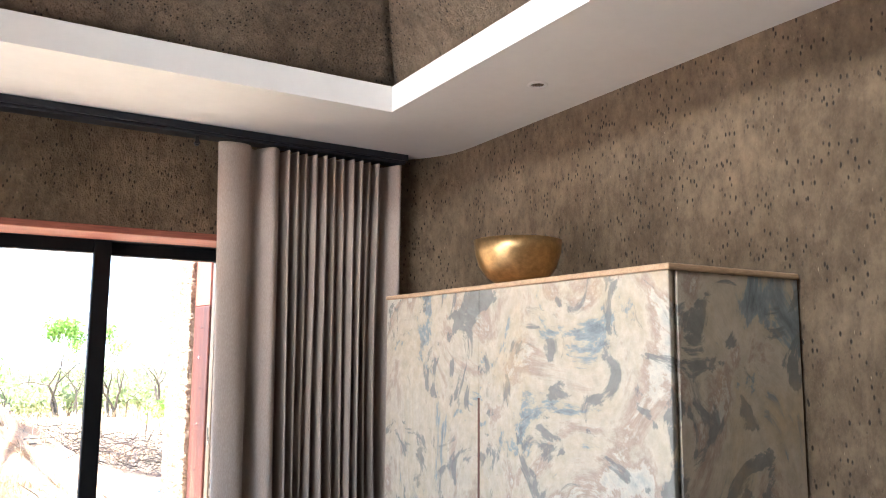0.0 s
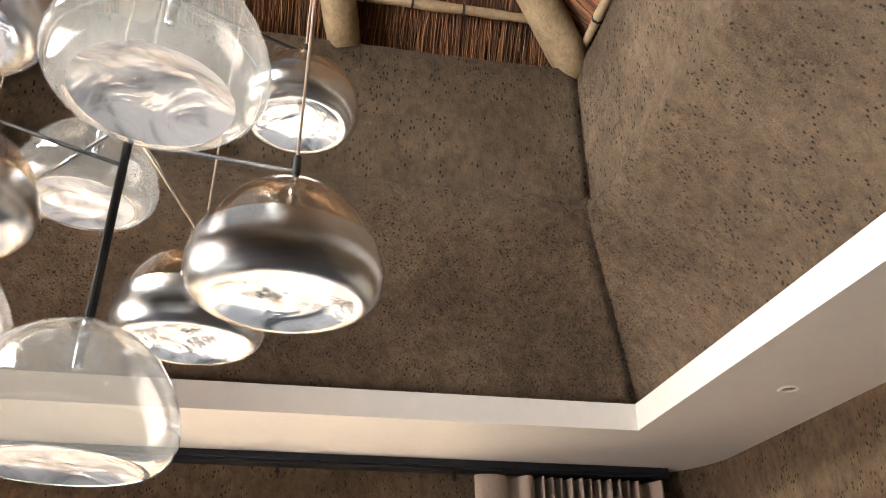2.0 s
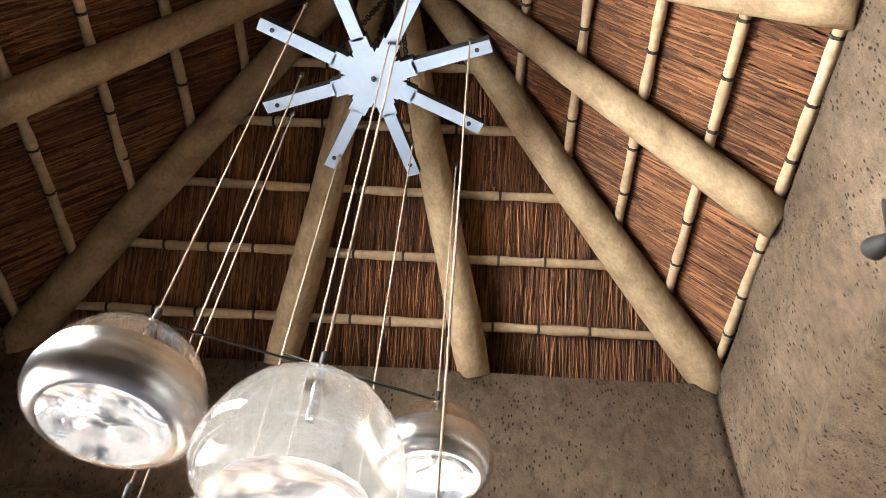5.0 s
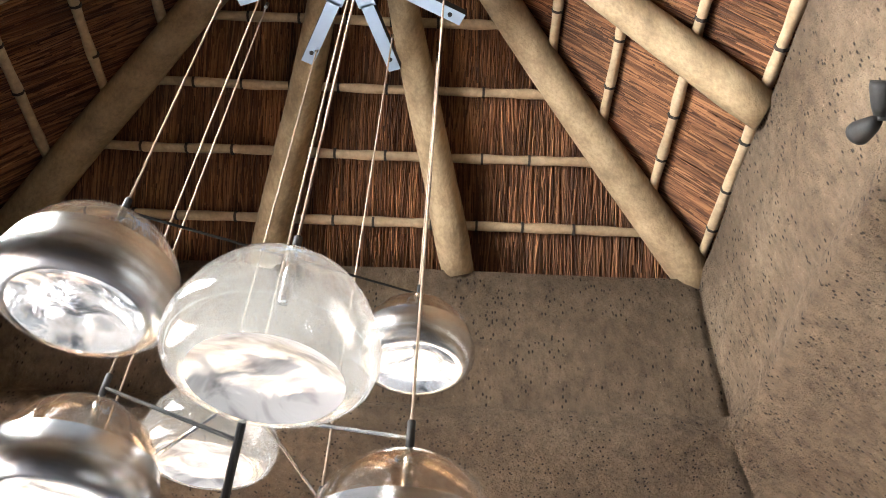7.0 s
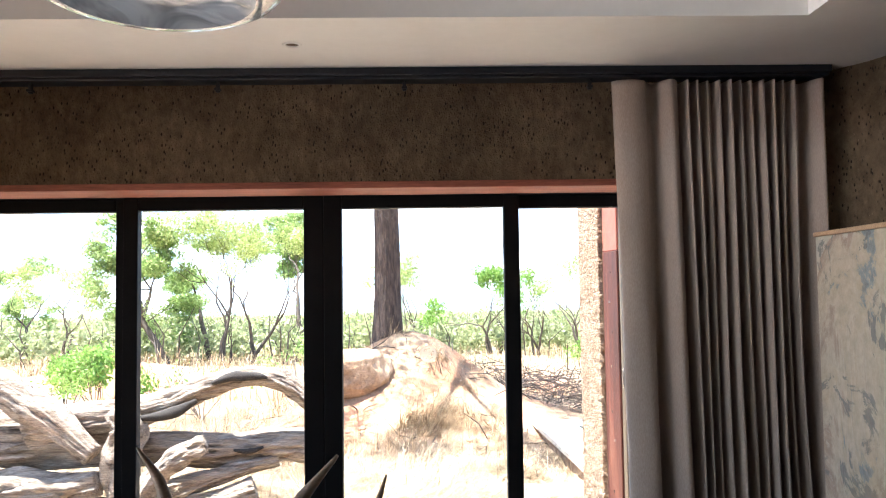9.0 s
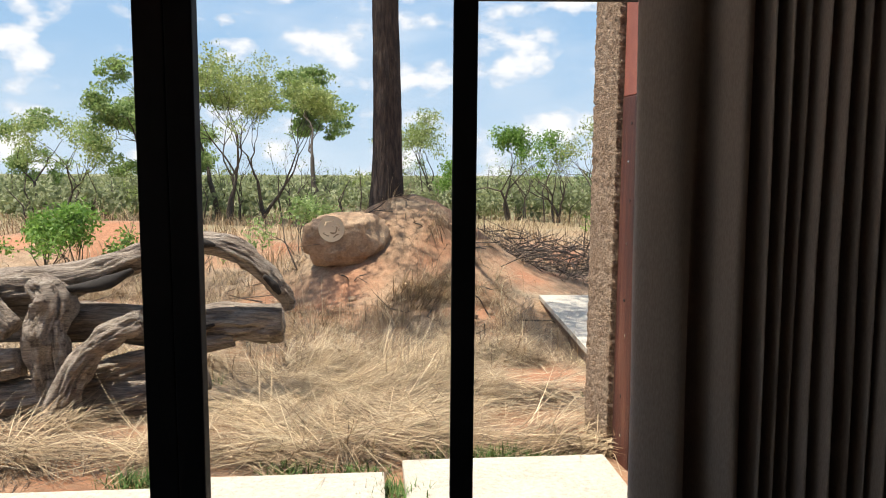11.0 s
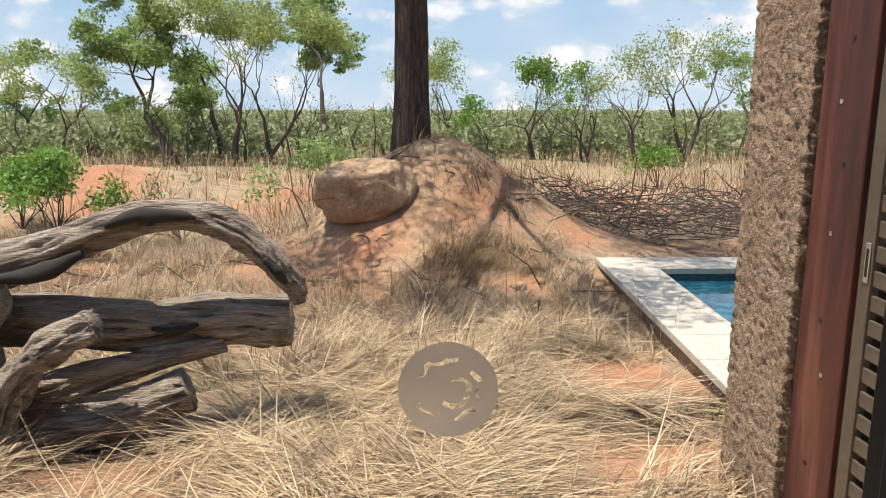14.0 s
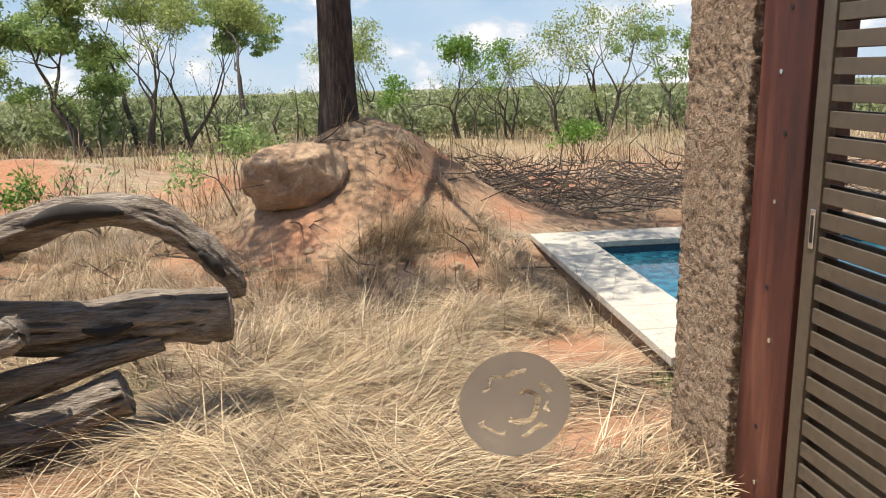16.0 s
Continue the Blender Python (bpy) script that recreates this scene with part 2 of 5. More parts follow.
M_STRAW = leaf_material("dry_grass", (0.10, 0.062, 0.034), (0.36, 0.235, 0.125), (0.72, 0.56, 0.35), 0.12)
M_LITTER = leaf_material("grass_litter", (0.055, 0.036, 0.024), (0.17, 0.12, 0.08), (0.42, 0.32, 0.21), 0.1)
M_PALE = leaf_material("pale_straw", (0.20, 0.125, 0.065), (0.52, 0.38, 0.22), (0.84, 0.69, 0.45), 0.12)
M_LEAF = leaf_material("leaf_green", (0.18, 0.28, 0.08), (0.31, 0.43, 0.14), (0.46, 0.56, 0.24), 0.5)
M_LEAF_Y = leaf_material("leaf_young", (0.24, 0.31, 0.09), (0.37, 0.45, 0.14), (0.52, 0.57, 0.26), 0.5)
M_LEAF_B = leaf_material("leaf_bright", (0.12, 0.24, 0.035), (0.2, 0.36, 0.06), (0.31, 0.47, 0.12))
# Greyer than the near leaves: distance haze is put into the colour.
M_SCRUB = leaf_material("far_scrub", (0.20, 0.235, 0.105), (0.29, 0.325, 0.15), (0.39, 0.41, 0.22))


# bare patches of red earth: x, y, radius
BARE = [(-4.6, 15.3, 2.6), (-7.2, 15.4, 2.6), (0.45, 9.2, 1.3), (3.3, 10.1, 1.3), (2.3, 3.7, 1.3), (2.6, 5.6, 1.4), (2.2, 8.3, 0.9)]


def ground_material():
    m, nt, b = nodes_of("bush_soil")
    big = tex(nt, 0.33, 6, 0.6)
    col = ramp(nt, big.outputs[0], [(0.36, (0.40, 0.175, 0.085)), (0.48, (0.43, 0.26, 0.15)), (0.6, (0.40, 0.31, 0.20))])
    med = tex(nt, 14, 6, 0.7, offset=3)
    col = mixed(nt, 1.0, col, ramp(nt, med.outputs[0], [(0.3, (0.6, 0.58, 0.55)), (0.7, (1.15, 1.15, 1.15))]), "MULTIPLY")
    litter = tex(nt, 3.2, 6, 0.7, offset=6)
    col = mixed(nt, ramp(nt, litter.outputs[0], [(0.46, (0, 0, 0)), (0.66, (0.8, 0.8, 0.8))]), col, (0.20, 0.13, 0.075))
    tc = nt.nodes.new("ShaderNodeTexCoord")
    edge = tex(nt, 1.3, 5, 0.7, offset=15)
    for x, y, rad in BARE:
        ds = nt.nodes.new("ShaderNodeVectorMath")
        ds.operation = "DISTANCE"
        flat = nt.nodes.new("ShaderNodeVectorMath")
        flat.operation = "MULTIPLY"
        flat.inputs[1].default_value = (1, 1, 0)
        nt.links.new(tc.outputs["Object"], flat.inputs[0])
        nt.links.new(flat.outputs[0], ds.inputs[0])
        ds.inputs[1].default_value = (x, y, 0)
        k = nt.nodes.new("ShaderNodeMath")
        k.operation = "MULTIPLY_ADD"
        k.inputs[1].default_value = 1 / rad
        nt.links.new(ds.outputs["Value"], k.inputs[0])
        nt.links.new(edge.outputs[0], k.inputs[2])
        earth = mixed(nt, 1.0, (0.47, 0.205, 0.105), ramp(nt, med.outputs[0], [(0.3, (0.7, 0.66, 0.62)), (0.7, (1.12, 1.12, 1.12))]), "MULTIPLY")
        col = mixed(nt, ramp(nt, k.outputs[0], [(0.0, (0.9, 0.9, 0.9)), (0.55, (0.85, 0.85, 0.85)), (1.0, (0, 0, 0))]), col, earth)
    sep = nt.nodes.new("ShaderNodeSeparateXYZ")
    nt.links.new(tc.outputs["Object"], sep.inputs[0])
    far = nt.nodes.new("ShaderNodeMapRange")
    far.inputs[1].default_value, far.inputs[2].default_value = 17, 34
    nt.links.new(sep.outputs[1], far.inputs[0])
    col = mixed(nt, far.outputs[0], col, (0.24, 0.235, 0.12))
    nt.links.new(col, b.inputs["Base Color"])
    b.inputs["Roughness"].default_value = 0.95
    bump(nt, b, med.outputs[0], 0.8, 0.03)
    return m


M_GROUND = ground_material()


def glass_material(name, tint, base, rough, power=5.0, milk=0.0):
    """Thin glass: clear, with gloss that grows towards the rim."""
    m = bpy.data.materials.new(name)
    m.use_nodes = True
    nt = m.node_tree
    nt.nodes.clear()
    out = nt.nodes.new("ShaderNodeOutputMaterial")
    t = nt.nodes.new("ShaderNodeBsdfTransparent")
    t.inputs[0].default_value = (*tint, 1)
    g = nt.nodes.new("ShaderNodeBsdfGlossy")
    g.inputs["Roughness"].default_value = rough
    g.inputs["Color"].default_value = (0.95, 0.95, 0.95, 1)
    f = nt.nodes.new("ShaderNodeLayerWeight")
    f.inputs["Blend"].default_value = 0.5
    pw = nt.nodes.new("ShaderNodeMath")
    pw.operation = "POWER"
    pw.inputs[1].default_value = power
    nt.links.new(f.outputs["Facing"], pw.inputs[0])
    k = nt.nodes.new("ShaderNodeMath")
    k.operation = "ADD"
    k.use_clamp = True
    k.inputs[1].default_value = base
    nt.links.new(pw.outputs[0], k.inputs[0])
    x = nt.nodes.new("ShaderNodeMixShader")
    for a, c in ((k.outputs[0], x.inputs[0]), (t.outputs[0], x.inputs[1]), (g.outputs[0], x.inputs[2]), (x.outputs[0], out.inputs[0])):
        nt.links.new(a, c)
    if milk:
        dif = nt.nodes.new("ShaderNodeBsdfTranslucent")
        dif.inputs[0].default_value = (0.8, 0.8, 0.78, 1)
        y = nt.nodes.new("ShaderNodeMixShader")
        y.inputs[0].default_value = milk
        nt.links.new(x.outputs[0], y.inputs[1])
        nt.links.new(dif.outputs[0], y.inputs[2])
        nt.links.new(y.outputs[0], out.inputs[0])
    if rough > 0.01:
        w = tex(nt, 1.0, 2, 0.5, (3, 3, 90))
        bb = nt.nodes.new("ShaderNodeBump")
        bb.inputs["Strength"].default_value = 0.15
        bb.inputs["Distance"].default_value = 0.003
        nt.links.new(w.outputs[0], bb.inputs["Height"])
        nt.links.new(bb.outputs[0], g.inputs["Normal"])
        nt.links.new(bb.outputs[0], f.inputs["Normal"])
    return m


M_PANE = glass_material("pane_glass", (0.985, 0.985, 0.985), 0.012, 0.0)
M_CLEARGLASS = glass_material("clear_blown_glass", (0.88, 0.88, 0.86), 0.08, 0.07, 3.0, 0.16)
M_VESSEL = glass_material("clear_vessel_glass", (0.9, 0.91, 0.9), 0.05, 0.02, 4.0)
M_MIRRORGLASS = glass_material("silvered_blown_glass", (0.84, 0.70, 0.54), 0.12, 0.05, 4.5, 0.03)


def base_material(name, metal, low, high, glow):
    """Glass base of a pendant, with cloudy swirls and an added mottled glow."""
    m, nt, b = nodes_of(name)
    n = tex(nt, 9, 3, 0.55)
    n.inputs["Distortion"].default_value = 1.2
    nt.links.new(ramp(nt, n.outputs[0], [(0.36, low), (0.52, high)]), b.inputs["Base Color"])
    b.inputs["Metallic"].default_value = metal
    b.inputs["Roughness"].default_value = 0.16
    b.inputs["Emission Color"].default_value = (0.93, 0.97, 1.0, 1)
    g = nt.nodes.new("ShaderNodeMapRange")
    g.inputs[1].default_value, g.inputs[2].default_value = 0.36, 0.58
    g.inputs[3].default_value, g.inputs[4].default_value = glow * 0.25, glow
    nt.links.new(n.outputs[0], g.inputs[0])
    nt.links.new(g.outputs[0], b.inputs["Emission Strength"])
    bump(nt, b, n.outputs[0], 0.4, 0.015)
    return m


# Both bases carry a weak added emission; no bulb is modelled.
M_LENS = base_material("milky_glass_base", 0.3, (0.30, 0.31, 0.32), (0.58, 0.59, 0.6), 0.022)
M_DISC = base_material("silver_glass_base", 0.85, (0.16, 0.18, 0.22), (0.8, 0.82, 0.85), 0.032)
M_SILVERED = simple("mirror_silvering", [(0.3, (0.62, 0.64, 0.66)), (0.7, (0.80, 0.82, 0.85))], 5, 0.24, 1.0, 0.15, 0.002, (2, 2, 30), grain=0.3)


def water_material():
    m, nt, b = nodes_of("pool_water")
    b.inputs["Roughness"].default_value = 0.03
    n = tex(nt, 6, 3, 0.5)
    nt.links.new(ramp(nt, n.outputs[0], [(0.35, (0.015, 0.11, 0.15)), (0.7, (0.04, 0.19, 0.25))]), b.inputs["Base Color"])
    bump(nt, b, n.outputs[0], 0.15, 0.01)
    return m


M_WATER = water_material()


def sky_material():
    """Far sky: blue gradient with heaped clouds."""
    m = bpy.data.materials.new("sky_distance")
    m.use_nodes = True
    nt = m.node_tree
    nt.nodes.clear()
    out = nt.nodes.new("ShaderNodeOutputMaterial")
    em = nt.nodes.new("ShaderNodeEmission")
    nt.links.new(em.outputs[0], out.inputs[0])
    tc = nt.nodes.new("ShaderNodeTexCoord")
    sep = nt.nodes.new("ShaderNodeSeparateXYZ")
    nt.links.new(tc.outputs["Object"], sep.inputs[0])
    h = nt.nodes.new("ShaderNodeMapRange")
    h.inputs[1].default_value, h.inputs[2].default_value = 0, 800
    nt.links.new(sep.outputs[2], h.inputs[0])
    blue = ramp(nt, h.outputs[0], [(0.0, (0.52, 0.66, 0.80)), (0.25, (0.34, 0.53, 0.76)), (0.6, (0.2, 0.40, 0.70)), (1.0, (0.16, 0.33, 0.62))])
    n = tex(nt, 0.010, 7, 0.5, (1, 1, 1.8), offset=3.3)
    puff = ramp(nt, n.outputs[0], [(0.505, (0, 0, 0)), (0.59, (0.85, 0.85, 0.85)), (0.66, (1, 1, 1))])
    haze = tex(nt, 0.0025, 5, 0.6, (1, 1, 2.5), offset=8)
    veil = ramp(nt, haze.outputs[0], [(0.45, (0, 0, 0)), (0.75, (0.55, 0.55, 0.55))])
    shade = ramp(nt, n.outputs[0], [(0.56, (0.74, 0.78, 0.84)), (0.68, (1.0, 1.0, 1.0))])
    c = mixed(nt, veil, blue, (0.78, 0.84, 0.9))
    c = mixed(nt, puff, c, shade)
    nt.links.new(c, em.inputs[0])
    em.inputs[1].default_value = 0.85
    return m


M_SKY = sky_material()


# ---- mesh helpers ----
def part(name, bm, material, parent=None, label="", smooth=False):
    """Links a bmesh as one mesh object, under a thing or under a part."""
    me = bpy.data.meshes.new(name)
    if smooth:
        for f in bm.faces:
            f.smooth = True
    bm.to_mesh(me)
    bm.free()
    me.materials.append(material)
    ob = new(name, me)
    if parent is not None:
        ob.parent = parent
    if label:
        ob["label"] = label
    return ob


def empty(name, at=(0, 0, 0)):
    e = new(name)
    e.location = at
    e.empty_display_size = 0.1
    return e


def add_box(bm, x0, x1, y0, y1, z0, z1, bevel=0.0):
    r = bmesh.ops.create_cube(bm, size=1)
    for v in r["verts"]:
        v.co = Vector(((x0 + x1) / 2 + v.co.x * (x1 - x0), (y0 + y1) / 2 + v.co.y * (y1 - y0), (z0 + z1) / 2 + v.co.z * (z1 - z0)))
    if bevel:
        es = {e for v in r["verts"] for e in v.link_edges}
        bmesh.ops.bevel(bm, geom=list(es), offset=bevel, segments=2, affect="EDGES", profile=0.5)
    return bm


def box(*a, **k):
    return add_box(bmesh.new(), *a, **k)


def add_tube(bm, pts, radii, sides=8, caps=True, wobble=0.0, seed=0.0, grooves=0.0, cracks=0.0):
    """A tapered tube along points, with an uneven skin."""
    pts = [Vector(p) for p in pts]
    rings, side = [], None
    for i, p in enumerate(pts):
        d = (pts[min(i + 1, len(pts) - 1)] - pts[max(i - 1, 0)]).normalized()
        if side is None:
            side = d.cross(Vector((0.31, 0.17, 0.93)))
            if side.length < 0.1:
                side = d.cross(Vector((1, 0, 0)))
        side = (side - d * side.dot(d)).normalized()
        up = d.cross(side)
        ring = []
        for k in range(sides):
            a = 2 * math.pi * k / sides
            r = radii[i]
            if wobble:
                r *= 1 + wobble * noise.noise(Vector((math.cos(a) * 1.3 + seed, math.sin(a) * 1.3, i * (0.15 if cracks else 0.45) + seed)))
            if grooves:
                r *= 1 + grooves * noise.noise(Vector((math.cos(a) * 5 + seed, math.sin(a) * 5, i * 0.12)))
            if cracks:
                c = noise.noise(Vector((math.cos(a) * 4.2 + seed, math.sin(a) * 4.2, i * 0.07 + seed)))
                r *= 1 - cracks * max(0.0, 1 - abs(c) / 0.09) + 0.06 * noise.noise(Vector((math.cos(a) * 13, math.sin(a) * 13 + seed, i * 0.2)))
            ring.append(bm.verts.new(p + side * math.cos(a) * r + up * math.sin(a) * r))
        rings.append(ring)
    for a, b in zip(rings, rings[1:]):
        for k in range(sides):
            bm.faces.new((a[k], a[(k + 1) % sides], b[(k + 1) % sides], b[k]))
    if caps:
        bm.faces.new(rings[0][::-1])
        bm.faces.new(rings[-1])
    return bm


def tube(*a, **k):
    return add_tube(bmesh.new(), *a, **k)


def spline(ctrl, n):
    """Points of a smooth curve through control points (x, y, z, radius)."""
    c = [np.array(p, float) for p in ctrl]
    c = [2 * c[0] - c[1]] + c + [2 * c[-1] - c[-2]]
    out = []
    for i in range(1, len(c) - 2):
        for s in range(n):
            t = s / n
            p0, p1, p2, p3 = c[i - 1:i + 3]
            out.append(0.5 * (2 * p1 + (p2 - p0) * t + (2 * p0 - 5 * p1 + 4 * p2 - p3) * t * t + (3 * p1 - p0 - 3 * p2 + p3) * t ** 3))
    out.append(c[-2])
    return [tuple(p[:3]) for p in out], [max(0.002, float(p[3])) for p in out]


def lathe(profile, sides=32, centre=(0, 0, 0)):
    bm = bmesh.new()
    rings = []
    for r, z in profile:
        rings.append([bm.verts.new((centre[0] + r * math.cos(2 * math.pi * k / sides), centre[1] + r * math.sin(2 * math.pi * k / sides), centre[2] + z)) for k in range(sides)])
    for a, b in zip(rings, rings[1:]):
        for k in range(sides):
            bm.faces.new((a[k], a[(k + 1) % sides], b[(k + 1) % sides], b[k]))
    return bm


def from_arrays(name, verts, faces, material, parent=None):
    me = bpy.data.meshes.new(name)
    me.from_pydata(verts.tolist() if hasattr(verts, "tolist") else verts, [], faces.tolist() if hasattr(faces, "tolist") else faces)
    me.materials.append(material)
    ob = new(name, me)
    if parent is not None:
        ob.parent = parent
    return ob


def structure(ob, label, category):
    return tagged(ob, label, category, kind="structure")


# ---- room shell ----
FLOOR = -0.13
WALL_Y, EAST, WEST, SOUTH = -0.4, 2.85, -2.8, -7.4
SOFFIT, FASCIA = 2.725, 2.855
CX0, CX1, CY0, CY1 = -2.07, 2.147, -5.75, -1.40
UX0, UX1, UY0, UY1 = -1.66, 1.746, -4.99, -2.109
LEDGE, EAVE = 3.46, 4.26
APEX = Vector((0.04, -3.55, 6.09))

structure(part("floor", box(-3.2, 3.2, SOUTH - 0.3, 0.12, -0.3, FLOOR), M_FLOOR), "smooth brown screed floor of the lounge", "floor")

bm = bmesh.new()
add_box(bm, -3.1, 3.15, WALL_Y, 0.12, 2.19, 2.95)
add_box(bm, 2.25, 3.15, WALL_Y, 0.12, -0.3, 2.19)
add_box(bm, -3.1, -2.5, WALL_Y, 0.12, -0.3, 2.19)
structure(part("wall_north", bm, M_PLASTER), "rough brown earth plaster wall above the glass doors", "wall")
bm = box(EAST, EAST + 0.3, SOUTH, WALL_Y, -0.3, 2.95)
steps = 14
r = 0.62
for k in range(steps):
    a0, a1 = math.pi / 2 * k / steps, math.pi / 2 * (k + 1) / steps
    cx, cy = EAST - r, WALL_Y - r
    q = [(cx + r * math.cos(a), cy + r * math.sin(a)) for a in (a0, a1)]
    vs = [bm.verts.new((x, y, z)) for z in (-0.3, 2.8) for x, y in q]
    bm.faces.new((vs[1], vs[0], vs[2], vs[3])).smooth = True
structure(part("wall_east", bm, M_PLASTER), "rough brown earth plaster wall with a rounded corner", "wall")
bm = bmesh.new()
add_box(bm, WEST - 0.3, WEST, SOUTH, -4.0, -0.3, 2.95)
add_box(bm, WEST - 0.3, WEST, -2.0, WALL_Y, -0.3, 2.95)
add_box(bm, WEST - 0.3, WEST, -4.0, -2.0, 2.35, 2.95)
add_box(bm, WEST - 0.3, WEST, -4.0, -2.0, -0.3, 0.15)
structure(part("wall_west", bm, M_PLASTER), "brown earth plaster wall with a wide window opening", "wall")
structure(part("wall_south", box(-3.1, 3.15, SOUTH - 0.3, SOUTH, -0.3, 2.95), M_PLASTER), "brown earth plaster wall at the back", "wall")

bm = bmesh.new()
add_box(bm, WEST, EAST, CY1, WALL_Y, SOFFIT, FASCIA)
add_box(bm, WEST, EAST, SOUTH, CY0, SOFFIT, FASCIA)
add_box(bm, CX1, EAST, CY0, CY1, SOFFIT, FASCIA)
add_box(bm, WEST, CX0, CY0, CY1, SOFFIT, FASCIA)
structure(part("ceiling", bm, M_WHITE), "smooth white plasterboard ceiling border round a raised roof", "ceiling")


def upper_walls():
    """Walls above the border: leaning in to a ledge, upright above it, with soft corners."""
    levels = [(2.83, 0.0, 0.10), (2.95, 0.10, 0.16), (3.2, 0.55, 0.2), (3.37, 0.95, 0.16), (LEDGE - 0.03, 1.10, 0.12), (LEDGE + 0.05, 1.05, 0.10), (LEDGE + 0.10, 0.99, 0.06), (3.7, 1.02, 0.05), (3.86, 1.06, 0.05), (3.875, 1.045, 0.05), (EAVE + 0.01, 1.045, 0.05)]
    seg = 40
    for name, side in (("wall_upper_north", 0), ("wall_upper_east", 1), ("wall_upper_south", 2), ("wall_upper_west", 3)):
        bm = bmesh.new()
        rows = []
        for z, f, rad in levels:
            x0, x1 = CX0 - 0.06 + (UX0 - CX0 + 0.06) * f, CX1 + 0.06 + (UX1 - CX1 - 0.06) * f
            y0, y1 = CY0 - 0.06 + (UY0 - CY0 + 0.06) * f, CY1 + 0.06 + (UY1 - CY1 - 0.06) * f
            c = [(x0, y1), (x1, y1), (x1, y0), (x0, y0)]
            a, b = Vector((*c[side], z)), Vector((*c[(side + 1) % 4], z))
            mid = Vector(((x0 + x1) / 2, (y0 + y1) / 2, z))
            row = []
            for k in range(seg + 1):
                p = a.lerp(b, k / seg)
                d = min((p - a).length, (b - p).length)
                inward = (mid - p).normalized()
                if d < rad:
                    p += inward * (rad - d) * 0.35
                n = noise.noise(p * 2.3) * 0.012 + noise.noise(p * 9) * 0.006
                row.append(bm.verts.new(p + inward * n))
            rows.append(row)
        for p, q in zip(rows, rows[1:]):
            for k in range(seg):
                bm.faces.new((p[k], q[k], q[k + 1], p[k + 1]))
        o = part(name, bm, M_UPPER, smooth=True)
        md = o.modifiers.new("thick", "SOLIDIFY")
        md.thickness, md.offset = 0.25, 1
        structure(o, "coarse earth plaster wall with a ledge under the thatch", "wall")


upper_walls()


